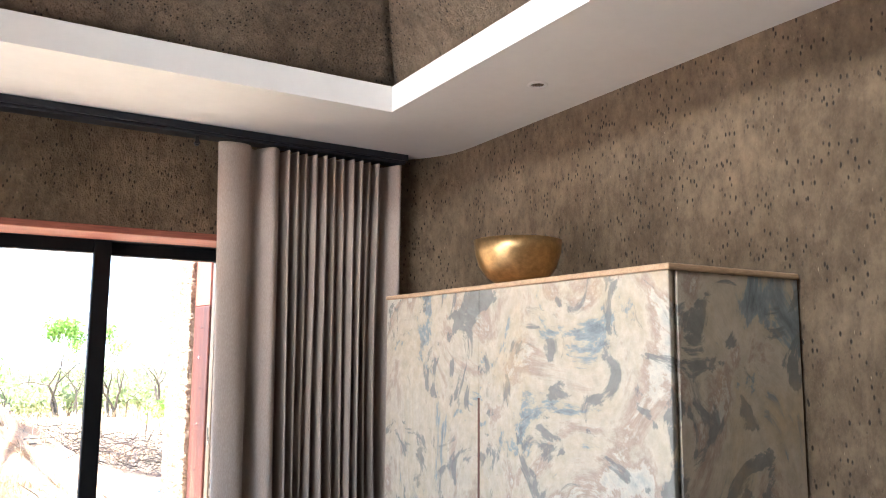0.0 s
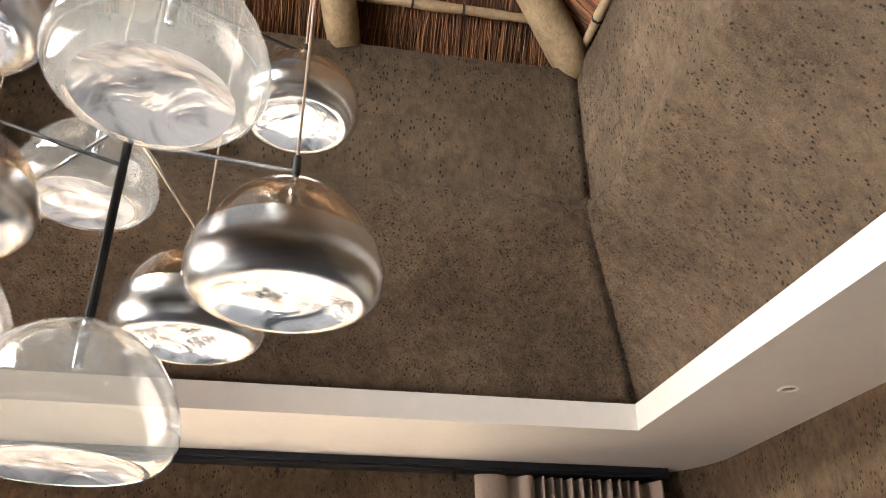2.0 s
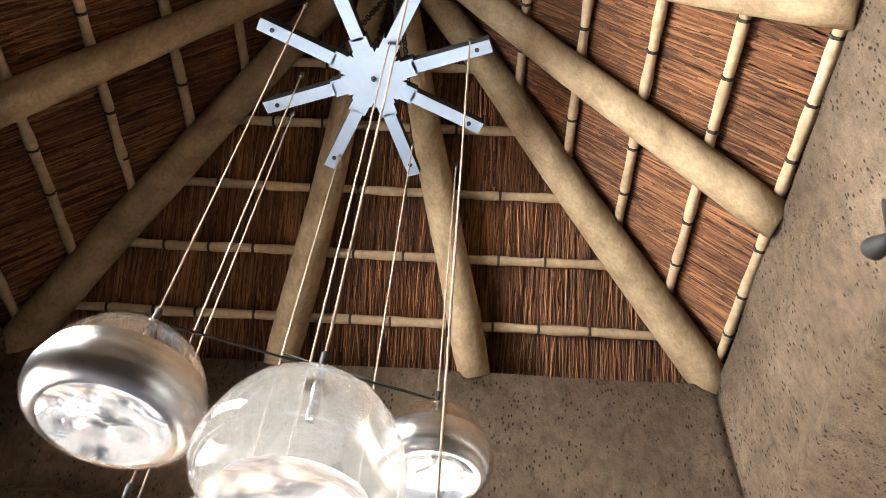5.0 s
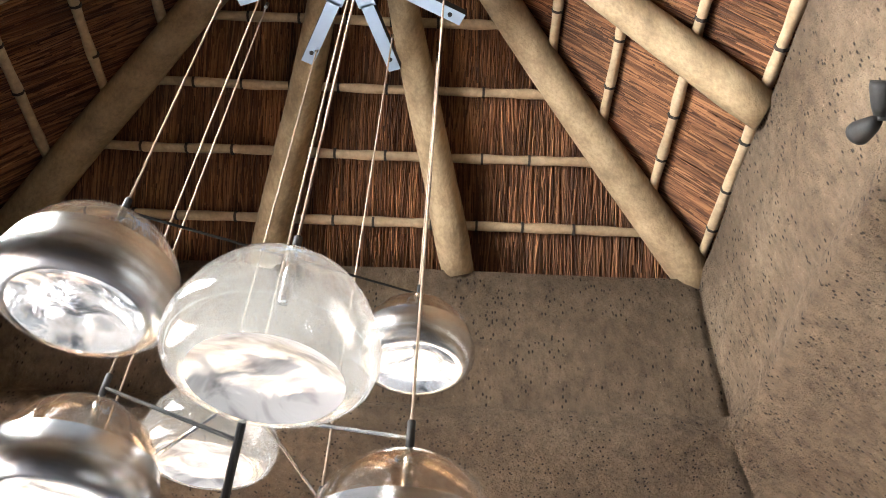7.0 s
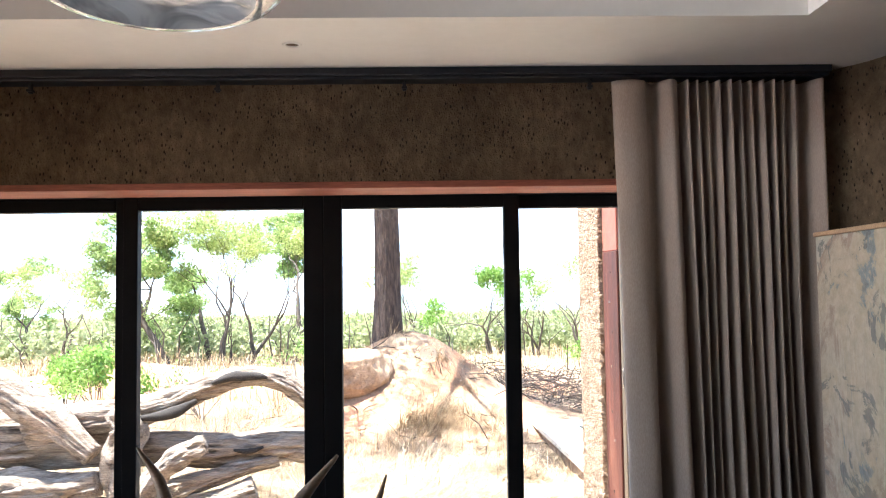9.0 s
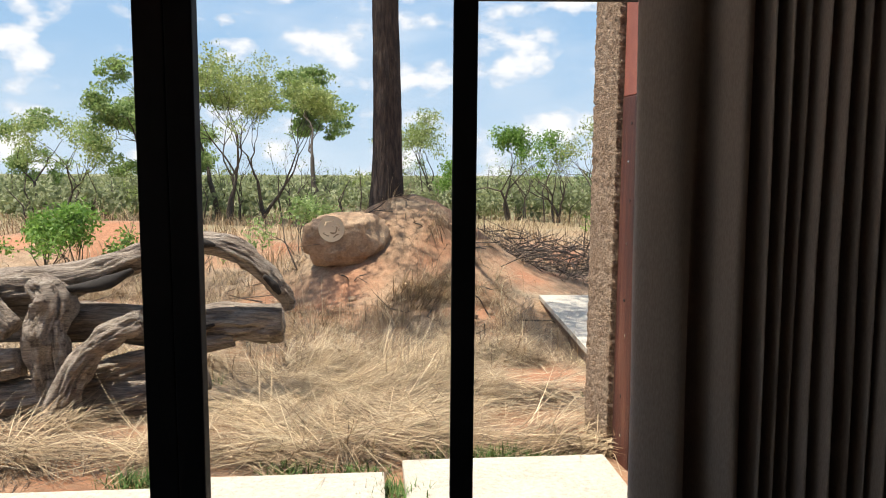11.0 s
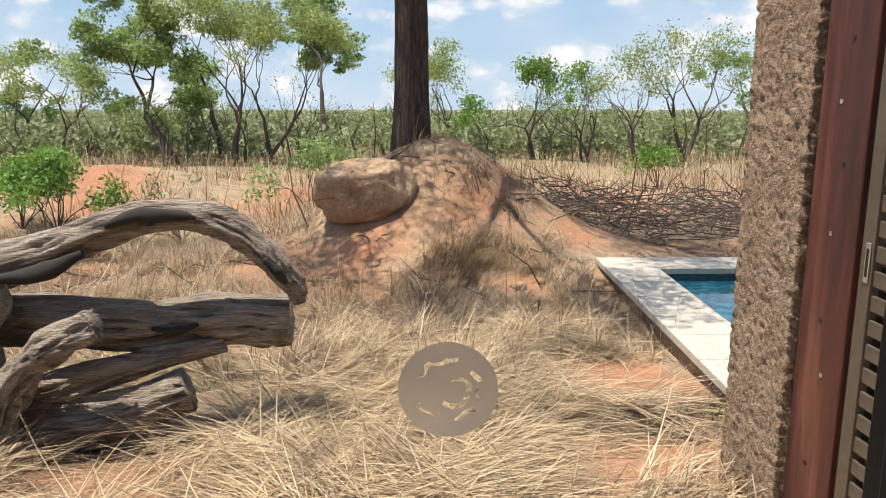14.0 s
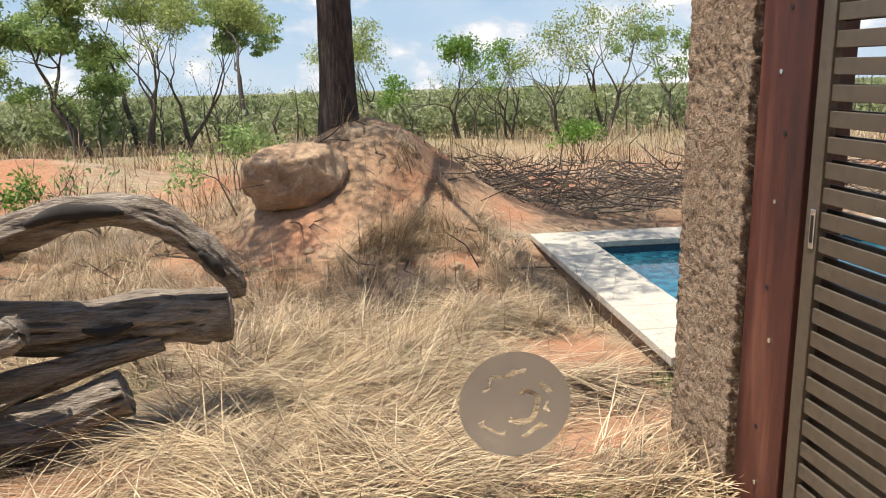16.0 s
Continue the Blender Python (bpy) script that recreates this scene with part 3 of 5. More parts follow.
# ---- thatched roof ----
def roof():
    corners = [Vector((UX0 - 0.02, UY1 + 0.02, EAVE)), Vector((UX1 + 0.02, UY1 + 0.02, EAVE)), Vector((UX1 + 0.02, UY0 - 0.02, EAVE)), Vector((UX0 - 0.02, UY0 - 0.02, EAVE))]
    root = empty("thatched_roof", APEX)
    tagged(root, "brown reed thatch roof on round gum poles", "roof", kind="structure")
    inv = Matrix.Translation(-APEX)
    rng = np.random.default_rng(5)
    splits = [(0.39, 0.66), (0.345, 0.645), (0.35, 0.65), (0.335, 0.6)]
    rows_z = [(4.47, 4.73, 4.99, 5.26, 5.52), (4.33, 4.58, 4.84, 5.11, 5.38), (4.45, 4.72, 5.0, 5.3, 5.55), (4.35, 4.60, 4.87, 5.14, 5.4)]
    for s in range(4):
        a, b = corners[s], corners[(s + 1) % 4]
        along = (b - a).normalized()
        foot = a + along * (APEX - a).dot(along)
        slope = (APEX - foot).normalized()
        out = along.cross(slope)
        if out.z < 0:
            out = -out
        lift = out * 0.13
        ext = 0.5
        vs = [a - slope * ext - along * 0.6 + lift, b - slope * ext + along * 0.6 + lift, APEX + lift + slope * 0.05]
        bm = bmesh.new()
        f = bm.faces.new([bm.verts.new(v - APEX) for v in vs])
        g = bmesh.ops.extrude_face_region(bm, geom=[f])
        bmesh.ops.translate(bm, verts=[v for v in g["geom"] if isinstance(v, bmesh.types.BMVert)], vec=out * 0.2)
        part("thatch_layer", bm, M_THATCH, root, "dark reed thatch backing")
        # reeds
        L, H = (b - a).length, (APEX - foot).length
        n = 17000 if s in (0, 1) else 9000
        u, v = rng.random(n), rng.random(n) ** 0.8
        ln = 0.22 + 0.3 * rng.random(n)
        base = np.array(a - APEX)[None] + np.outer(u * (L + 0.3) - 0.15, along) + np.outer(v * H - 0.15, slope)
        apexu = (APEX - a).dot(along)
        half = (1 - v) * L / 2 + 0.12
        keep = np.abs(u * (L + 0.3) - 0.15 - apexu) < half + 0.1
        base, ln = base[keep], ln[keep]
        n = len(base)
        tilt = rng.normal(0, 0.055, n)
        d = np.outer(np.ones(n), slope) + np.outer(tilt, along)
        depth = np.outer(0.115 - 0.022 * rng.random(n), out)
        w = (0.0022 + 0.0024 * rng.random(n))[:, None]
        al, ou = np.array(along)[None], np.array(out)[None]
        p0 = base + depth
        p1 = p0 + d * ln[:, None]
        verts = np.stack([p0 - al * w, p0 + al * w, p0 - ou * w * 1.3, p1 - al * w, p1 + al * w, p1 - ou * w * 1.3], 1).reshape(-1, 3)
        k = (np.arange(n) * 6)[:, None, None]
        faces = (np.array([[0, 2, 5, 3], [2, 1, 4, 5]])[None] + k).reshape(-1, 4)
        o = from_arrays("reeds", verts, faces, M_REED, root)
        o["kind"] = "stuff"
        # laths with bindings
        for z in rows_z[s]:
            t = (z - EAVE) / (APEX.z - EAVE)
            p, q = a.lerp(APEX, t) + out * 0.065, b.lerp(APEX, t) + out * 0.065
            m = max(8, int((q - p).length / 0.09))
            pts, rad = [], []
            for i in range(m + 1):
                c = p.lerp(q, i / m)
                c = c + slope * 0.006 * noise.noise(c * 3) - APEX
                pts.append(c)
                rad.append(0.023 + 0.003 * noise.noise(c * 6) + (0.004 if i % 3 == 0 else 0))
            part("lath", tube(pts, rad, 7), M_LATH, root, "pale round lath", smooth=True)
            for i in range(1, int((q - p).length / 0.24)):
                c = p.lerp(q, (i + 0.2 * noise.noise(Vector((i, z, s)))) * 0.24 / (q - p).length) - APEX
                part("binding", tube([c - along * 0.006, c + along * 0.006], [0.029, 0.029], 7), M_TWINE_HOLLOW, root)
        # rafters
        ends = [a] + [a.lerp(b, f) for f in splits[s]]
        for i, e in enumerate(ends):
            hip = i == 0
            rad0 = 0.098 if hip else 0.085
            dd = (APEX - e).normalized()
            start = e + dd * (-0.04 if hip else 0.02) - Vector((0, 0, 0.0))
            top = APEX - dd * 0.12
            pts, rr = [], []
            for j in range(15):
                c = start.lerp(top, j / 14)
                c = c + Vector((noise.noise(c * 1.1 + Vector((s, i, 0))), noise.noise(c * 1.1 + Vector((9, i, s))), 0)) * 0.02
                pts.append(c - APEX)
                rr.append(rad0 * (1.0 - 0.2 * j / 14) * (0.9 if j == 0 else 1))
            part("rafter_pole", tube(pts, rr, 14, wobble=0.06, seed=s * 3 + i), M_POLE, root, "peeled round gum pole", smooth=True)


roof()

# ---- glass doors ----
def leaf(name, x0, x1, y, stile0, stile1, label, z0=FLOOR, z1=2.16, head=0.075):
    root = empty(name, (x0, y, z0))
    structure(root, label, "glass door")
    m = lambda *q: box(q[0] - x0, q[1] - x0, q[2], q[3], q[4] - z0, q[5] - z0, bevel=0.006)
    d0, d1 = -0.035, 0.035
    part("stile", m(x0, x0 + stile0, d0, d1, z0, z1), M_FRAME, root)
    part("stile", m(x1 - stile1, x1, d0, d1, z0, z1), M_FRAME, root)
    part("rail", m(x0 + stile0, x1 - stile1, d0, d1, z1 - head, z1), M_FRAME, root)
    part("rail", m(x0 + stile0, x1 - stile1, d0, d1, z0, z0 + 0.022), M_FRAME, root)
    p = part("pane", box(stile0 - 0.005, x1 - x0 - stile1 + 0.005, -0.006, 0.006, 0.018, z1 - z0 - head + 0.005), M_PANE, root, "clear glass pane")
    p.visible_shadow = False
    return root


leaf("door_1", -2.48, -1.20, 0.045, 0.07, 0.07, "fixed black framed glass door leaf")
leaf("door_2", -1.21, -0.056, -0.005, 0.085, 0.115, "closed black framed sliding glass door leaf")
leaf("door_3", -0.055, 1.085, -0.005, 0.104, 0.09, "closed black framed sliding glass door with a round sticker")
leaf("door_4", 1.02, 2.24, 0.07, 0.065, 0.07, "fixed black framed glass door leaf beside the curtain")
structure(part("door_head", box(-2.5, 2.25, -0.10, 0.10, 2.161, 2.187, bevel=0.004), M_FRAME), "black metal head track over the glass doors", "door frame")
structure(part("door_track", box(-2.5, 2.25, -0.28, 0.10, FLOOR - 0.02, FLOOR - 0.001), M_FRAME), "black metal floor track under the glass doors", "door frame")
structure(part("lintel", box(-2.5, 2.25, WALL_Y - 0.012, -0.11, 2.152, 2.189, bevel=0.005), M_LINTEL), "red painted timber lintel over the glass doors", "trim")


def sticker():
    bm = bmesh.new()
    R, n = 0.049, 110
    for i in range(n):
        for j in range(n):
            x, z = (i + 0.5) / n * 2 - 1, (j + 0.5) / n * 2 - 1
            rr, a = math.hypot(x, z), math.atan2(z, x)
            if rr > 1:
                continue
            wob = 0.07 * noise.noise(Vector((x * 4, z * 4, 2)))
            ring = abs(rr - 0.62 - 2.2 * wob) < 0.05 and noise.noise(Vector((a * 1.5, 3, 1))) > -0.05
            inner = abs(math.hypot(x - 0.12, z + 0.05) - 0.3 - wob) < 0.05 and -1.9 < a < 1.2
            if ring or inner:
                continue
            h = R / n
            c = (x * R, z * R)
            bm.faces.new([bm.verts.new((c[0] + sx * h, 0, c[1] + sz * h)) for sx, sz in ((-1, -1), (1, -1), (1, 1), (-1, 1))])
    bmesh.ops.remove_doubles(bm, verts=bm.verts, dist=1e-5)
    o = part("glass_sticker", bm, leaf_material("grey_vinyl", (0.86, 0.68, 0.49), (0.87, 0.69, 0.50), (0.88, 0.70, 0.51), 0.88))
    o.location = (0.544, -0.0135, 1.232)
    tagged(o, "round grey-brown vinyl sticker with cut-outs on the door glass", "sticker")


sticker()

# ---- curtain and rail ----
def curtain():
    root = empty("curtain", (1.5, -0.62, 0))
    tagged(root, "drawn-back grey-beige linen curtain hanging from a dark rail", "curtain")
    # header folds: one broad flat fold, a gap fold, then a tight bundle
    prof = []
    W = 1.1
    N = 300
    for i in range(N + 1):
        u = i / N
        x = u * W
        if u < 0.16:
            y = -0.045 * math.sin(math.pi * u / 0.16) ** 0.5 if 0 < u < 0.16 else 0
        elif u < 0.225:
            y = 0.05 * math.sin(math.pi * (u - 0.16) / 0.065)
        elif u < 0.31:
            y = -0.05 * math.sin(math.pi * (u - 0.225) / 0.085)
        elif u < 0.87:
            w = (u - 0.31) / 0.56 * 11
            y = 0.045 * math.sin(2 * math.pi * w) * (0.8 + 0.3 * math.sin(w * 1.7)) + 0.01
        elif u < 0.94:
            y = 0.06 * math.sin(math.pi * (u - 0.87) / 0.07)
        else:
            y = -0.05 * math.sin(math.pi * (u - 0.94) / 0.06)
        prof.append((x, y))
    bm = bmesh.new()
    zs = [2.655, 2.63, 2.55, 2.5, 2.3, 2.0, 1.6, 1.2, 0.8, 0.4, 0.1, -0.08]
    rows = []
    for z in zs:
        t = (2.655 - z) / 2.7
        row = []
        for i, (x, y) in enumerate(prof):
            u = i / N
            sway = 0.028 * noise.noise(Vector((u * 7, t * 1.6, 4))) * t * 2
            amp = 1 + 0.7 * t + 0.3 * noise.noise(Vector((u * 5, t * 2, 1)))
            row.append(bm.verts.new((x * (1 - 0.03 * t) + 0.05 * t * (1 - u) + sway, y * amp * 1.15 - 0.02, z)))
        rows.append(row)
    for a, b in zip(rows, rows[1:]):
        for i in range(N):
            bm.faces.new((a[i], b[i], b[i + 1], a[i + 1]))
    c = part("drape", bm, M_CURTAIN, root, smooth=True)
    m = c.modifiers.new("thick", "SOLIDIFY")
    m.thickness = 0.004
    rail = empty("curtain_rail", (0, -0.62, 2.69))
    tagged(rail, "dark blue-black metal curtain rail under the ceiling", "curtain rail")
    part("rail_bar", box(-2.75, 2.62, -0.055, 0.055, -0.018, 0.033, bevel=0.006), M_RAIL, rail)
    part("rail_bar", box(-2.75, 2.62, -0.08, -0.06, -0.004, 0.033, bevel=0.003), M_RAIL, rail)
    for x in (-2.4, -1.45, -0.51, 0.438, 1.39):
        part("rail_hook", add_box(box(x - 0.009, x + 0.009, -0.02, 0.0, -0.07, -0.018, bevel=0.003), x - 0.014, x + 0.014, -0.03, 0.006, -0.062, -0.05, bevel=0.003), M_BLACK, rail)


curtain()

# ---- cabinet and bowl ----
def cabinet():
    root = empty("cabinet", (2.22, -3.09, FLOOR))
    tagged(root, "tall cabinet clad in cloudy cream and grey slate veneer", "cabinet")
    D, L, H = 0.615, 1.85, 1.935
    seam = 1.02
    part("body", box(0.02, D, 0.012, L - 0.012, 0.08, H), M_STONE, root)
    part("side_panel", box(0.035, D, -0.0, 0.011, 0.06, H, bevel=0.003), M_STONE, root)
    part("side_panel", box(0.035, D, L - 0.011, L, 0.06, H, bevel=0.003), M_STONE, root)
    for y0, y1 in ((0.0, seam - 0.0), (seam + 0.0, L)):
        bm = bmesh.new()
        add_box(bm, 0.0, 0.019, y0 + 0.0015, y1 - 0.0015, 0.06, H, bevel=0.004)
        part("door", bm, M_STONE, root)
    part("pull_groove", box(-0.002, 0.0, seam - 0.006, seam + 0.006, 0.25, 1.5), M_RED, root, "dark red finger groove")
    part("top", box(-0.008, D, -0.008, L + 0.004, H, H + 0.02, bevel=0.005), M_EDGE, root, "thin pale wooden top")
    part("plinth", box(0.05, D, 0.05, L - 0.05, 0.0, 0.08), M_BLACK, root)
    prof = [(0.03, 0.0), (0.075, 0.008), (0.12, 0.04), (0.15, 0.085), (0.166, 0.14), (0.172, 0.195), (0.167, 0.195), (0.16, 0.14), (0.144, 0.088), (0.114, 0.046), (0.07, 0.015), (0.0, 0.010)]
    bm = lathe([(0.0, 0.0)] + prof, 48)
    o = part("brass_bowl", bm, M_BRASS, smooth=True)
    o.scale = (1.1, 1.1, 1.02)
    o.location = (2.425, -2.06, FLOOR + H + 0.021)
    tagged(o, "hammered golden brass bowl on the cabinet top", "bowl")


cabinet()

# ---- recessed spotlights ----
def spotlight(x, y):
    root = empty("recessed_spotlight", (x, y, SOFFIT))
    tagged(root, "small round white recessed ceiling spotlight", "spotlight", group="ceiling spotlights")
    part("trim_ring", lathe([(0.030, -0.001), (0.032, -0.006), (0.042, -0.006), (0.046, -0.001)], 28), M_WHITE, root, smooth=True)
    part("reflector", lathe([(0.031, -0.002), (0.02, -0.001), (0.0, -0.0008)], 24), M_STEEL, root, smooth=True)


for p in ((2.51, -2.10), (-0.06, -1.06), (2.51, -4.3), (-2.3, -1.06)):
    spotlight(*p)


def wall_spot(name, m):
    root = empty(name)
    tagged(root, "black twin-headed spotlight on the plaster wall", "spotlight", group="wall spotlights")
    part("back_plate", tube([(0, 0, 0), (0, -0.02, 0)], [0.04, 0.04], 20), M_BLACK, root, smooth=True)
    part("arm", tube([(0, -0.02, 0), (0, -0.08, 0)], [0.012, 0.012], 10), M_BLACK, root, smooth=True)
    for s in (-1, 1):
        part("lamp_head", tube([(0.012 * s, -0.08, 0.0), (0.045 * s, -0.085, 0.012), (0.10 * s, -0.09, 0.045), (0.115 * s, -0.09, 0.052)], [0.022, 0.034, 0.046, 0.047], 18), M_BLACK, root, smooth=True)
    root.matrix_world = m
    return root


wall_spot("wall_spotlight", pose(UX1 - 0.03, -3.67, 3.50, 0, 0, -90) @ Matrix.Scale(0.72, 4))
wall_spot("wall_spotlight", pose(-0.02, UY1 - 0.03, 3.62, 0, 0, 0) @ Matrix.Scale(0.75, 4))

# ---- chandelier ----
def chandelier():
    c = Vector((0.10, -3.36, 4.83))
    root = empty("chandelier", c)
    tagged(root, "chandelier of blown glass pendants on cords below a mirror-steel star plate", "chandelier")
    rel = lambda p: Vector(p) - c
    pend = [(-0.161, -3.679, 2.855, 1), (0.274, -3.811, 2.632, 0), (0.464, -2.938, 3.267, 1), (-0.21, -3.367, 2.595, 1), (-0.073, -2.97, 2.908, 0), (0.504, -3.553, 2.397, 1), (0.265, -3.045, 2.499, 1), (-0.266, -3.178, 2.383, 0), (0.176, -3.534, 2.093, 0)]
    # star plate
    bk = bmesh.new()
    for k in range(8):
        a = math.pi / 8 + k * math.pi / 4 + 0.06
        rot = Matrix.Rotation(a, 4, "Z")
        bm = bmesh.new()
        for x0, x1, w in ((0.0, 0.135, 0.046), (0.135, 0.19, 0.038), (0.18, 0.52, 0.028)):
            add_box(bm, x0, x1, -w, w, -0.004 - 0.0003 * k, 0.0)
            n0 = len(bk.verts)
            add_box(bk, x0, x1, -w, w, 0.0005, 0.04 + 0.0004 * k)
            bk.verts.ensure_lookup_table()
            for v in bk.verts[n0:]:
                v.co = rot @ v.co
        bm.transform(rot)
        arm = part("star_arm", bm, M_STAR, root, "polished steel star arm with its pale blue reflection in the colour")
        tip = rot @ Vector((0.46, 0, 0))
        part("bolt", tube([tip + Vector((0, 0, -0.012)), tip], [0.009, 0.011], 10), M_BLACK, arm)
    part("star_box", bk, M_BLACK, root)
    part("hub_bolt", tube([(0, 0, -0.02), (0, 0, -0.006)], [0.009, 0.012], 12), M_BLACK, root)
    for k in range(4):
        a = k * math.pi / 2 + 0.6
        p, q = Vector((0.18 * math.cos(a), 0.18 * math.sin(a), 0.04)), Vector((0.02 * math.cos(a), 0.02 * math.sin(a), 0.95))
        for i in range(26):
            m = p.lerp(q, (i + 0.5) / 26)
            d = (q - p).normalized()
            s = d.cross(Vector((math.cos(a), math.sin(a), 0)) if i % 2 else Vector((-math.sin(a), math.cos(a), 0.3))).normalized()
            loop = [m + d * 0.026 * math.cos(t) + s * 0.012 * math.sin(t) for t in [2 * math.pi * j / 8 for j in range(9)]]
            part("chain_link", tube(loop, [0.0035] * 9, 5, caps=False), M_BLACK, root)
    # shells: outer profile of a squat blown dome, R = 0.185
    R = 0.185
    upper = [(0.028, 0.135), (0.06, 0.129), (0.10, 0.110), (0.135, 0.078), (0.16, 0.040), (0.176, 0.0)]
    lower = [(0.176, 0.0), (R, -0.035), (0.184, -0.060), (0.175, -0.083), (0.160, -0.099), (0.145, -0.106), (0.132, -0.1065)]
    for x, y, z, silver in pend:
        p = rel((x, y, z))
        for prof, mat, label in ((upper, M_MIRRORGLASS if silver else M_CLEARGLASS, "smoky brown blown glass dome" if silver else "clear ribbed blown glass dome"),
                                 (lower, M_SILVERED if silver else M_CLEARGLASS, "mirror-silvered glass rim" if silver else "clear ribbed glass rim")):
            g = part("glass_shell", lathe(prof, 48, p), mat, root, label, smooth=True)
            g.visible_shadow = False
        part("lens_disc", lathe([(0.132, -0.1065), (0.122, -0.103), (0.105, -0.096), (0.075, -0.091), (0.04, -0.090), (0.012, -0.094), (0.0, -0.095)], 48, p), M_DISC if silver else M_LENS, root, "recessed glass base with a faint added glow", smooth=True)
        part("socket", tube([p + Vector((0, 0, 0.06)), p + Vector((0, 0, 0.135)), p + Vector((0, 0, 0.155))], [0.010, 0.012, 0.008], 12), M_STEEL, root, smooth=True)
        part("clip", tube([p + Vector((0, 0, 0.15)), p + Vector((0, 0, 0.22))], [0.0085, 0.0085], 10), M_BLACK, root, smooth=True)
        top = Vector((p.x, p.y, 0.0))
        part("cord", tube([p + Vector((0, 0, 0.22)), top], [0.0034, 0.0034], 6), M_ROPE, root, "beige braided cord")
        part("cord_grip", tube([top + Vector((0, 0, -0.03)), top], [0.008, 0.008], 8), M_STEEL, root)
    # spreader rods between clips
    clip = [rel((x, y, z + 0.185)) for x, y, z, _ in pend]
    part("hub_rod", tube([rel((0.19, -3.6, 2.63)), clip[8] + Vector((0, 0, -0.03))], [0.0085, 0.0085], 10), M_BLACK, root, "black steel hub rod")
    for i in (3, 4, 5, 6, 7):
        part("spreader_rod", tube([clip[i], clip[8] + Vector((0, 0, 0.2 + 0.03 * i))], [0.0045, 0.0045], 6), M_STEEL if i != 3 else M_BLACK, root)
    part("spreader_rod", tube([clip[0], clip[2]], [0.0035, 0.0035], 6), M_BLACK, root)
    part("spreader_rod", tube([clip[4] + Vector((0, 0, 0.5)), clip[2]], [0.0035, 0.0035], 6), M_BLACK, root)


chandelier()

# ---- table with glass vessel and horns ----
def horns():
    t = empty("side_table", (-0.05, -2.1, FLOOR))
    tagged(t, "low round dark wooden table below the horns", "table")
    part("tabletop", lathe([(0.0, 0.40), (0.50, 0.40), (0.515, 0.415), (0.515, 0.43), (0.5, 0.44), (0.0, 0.44)], 48), M_RED, t, smooth=False)
    part("pedestal", lathe([(0.0, 0.0), (0.28, 0.0), (0.28, 0.02), (0.09, 0.05), (0.07, 0.2), (0.09, 0.36), (0.2, 0.40)], 32), M_RED, t, smooth=True)
    o = part("glass_vessel", lathe([(0.0, 0.0), (0.26, 0.0), (0.29, 0.02), (0.30, 0.2), (0.30, 0.365), (0.305, 0.375), (0.298, 0.385), (0.288, 0.375), (0.288, 0.2), (0.275, 0.03), (0.0, 0.015)], 48), M_VESSEL, smooth=True)
    o.location = (-0.12, -1.93, FLOOR + 0.441)
    o.visible_shadow = False
    tagged(o, "wide clear glass vessel with a thick rim on the table", "vessel")
    root = empty("horn_sculpture", (-0.01, -2.25, FLOOR + 0.441))
    tagged(root, "upright spiral kudu horns standing on a small base", "horns")
    part("stand", lathe([(0.0, 0.0), (0.12, 0.0), (0.12, 0.02), (0.05, 0.05), (0.0, 0.055)], 24), M_BLACK, root, smooth=True)
    z0 = FLOOR + 0.441
    for ctrl in ([(-0.03, 0.02, 0.03, 0.034), (-0.2, 0.02, 0.12, 0.035), (-0.37, 0.03, 0.25, 0.033), (-0.44, 0.04, 0.38, 0.026), (-0.5, 0.05, 0.5, 0.006)],
                 [(-0.02, 0, 0.03, 0.035), (-0.16, 0.0, 0.15, 0.036), (-0.25, 0.01, 0.30, 0.034), (-0.195, 0.02, 0.50, 0.028), (-0.235, 0.03, 0.71, 0.018), (-0.315, 0.04, 0.835, 0.004)],
                 [(0.0, 0, 0.03, 0.036), (-0.045, 0.0, 0.16, 0.038), (-0.015, 0.0, 0.32, 0.036), (0.06, 0.02, 0.48, 0.03), (0.15, 0.03, 0.65, 0.022), (0.275, 0.04, 0.80, 0.005)],
                 [(0.03, -0.02, 0.03, 0.034), (0.02, -0.02, 0.18, 0.036), (0.05, -0.02, 0.34, 0.033), (0.16, -0.01, 0.46, 0.028), (0.31, 0.0, 0.54, 0.02), (0.385, 0.01, 0.65, 0.012), (0.42, 0.02, 0.745, 0.003)]):
        pts, rr = spline(ctrl, 10)
        part("horn", tube(pts, rr, 14, wobble=0.12, seed=ctrl[1][0] * 9), M_HORN, root, smooth=True)


horns()


# ---- outdoors: ground ----
INDOORS = set(scene.objects)

def ground_z(x, y):
    """Height of the ground: falls from the house, a mound by the tree, then a long fall to the valley."""
    z = -0.72 - 0.115 * max(0.0, min(y, 4.6) - 1.4)
    z += 1.62 * math.exp(-(((x - 1.5) / 1.75) ** 2 + ((y - 11.35) / 1.95) ** 2))
    z += 0.75 * math.exp(-(((x + 5.2) / 3.2) ** 2 + ((y - 16.5) / 1.9) ** 2))
    z += 0.10 * noise.noise(Vector((x * 0.5, y * 0.5, 0))) * min(1.0, max(0.0, (y - 3) / 3))
    z += 0.03 * noise.noise(Vector((x * 2.1, y * 2.1, 3)))
    if y > 16:
        z -= 0.024 * (y - 16)
    return z


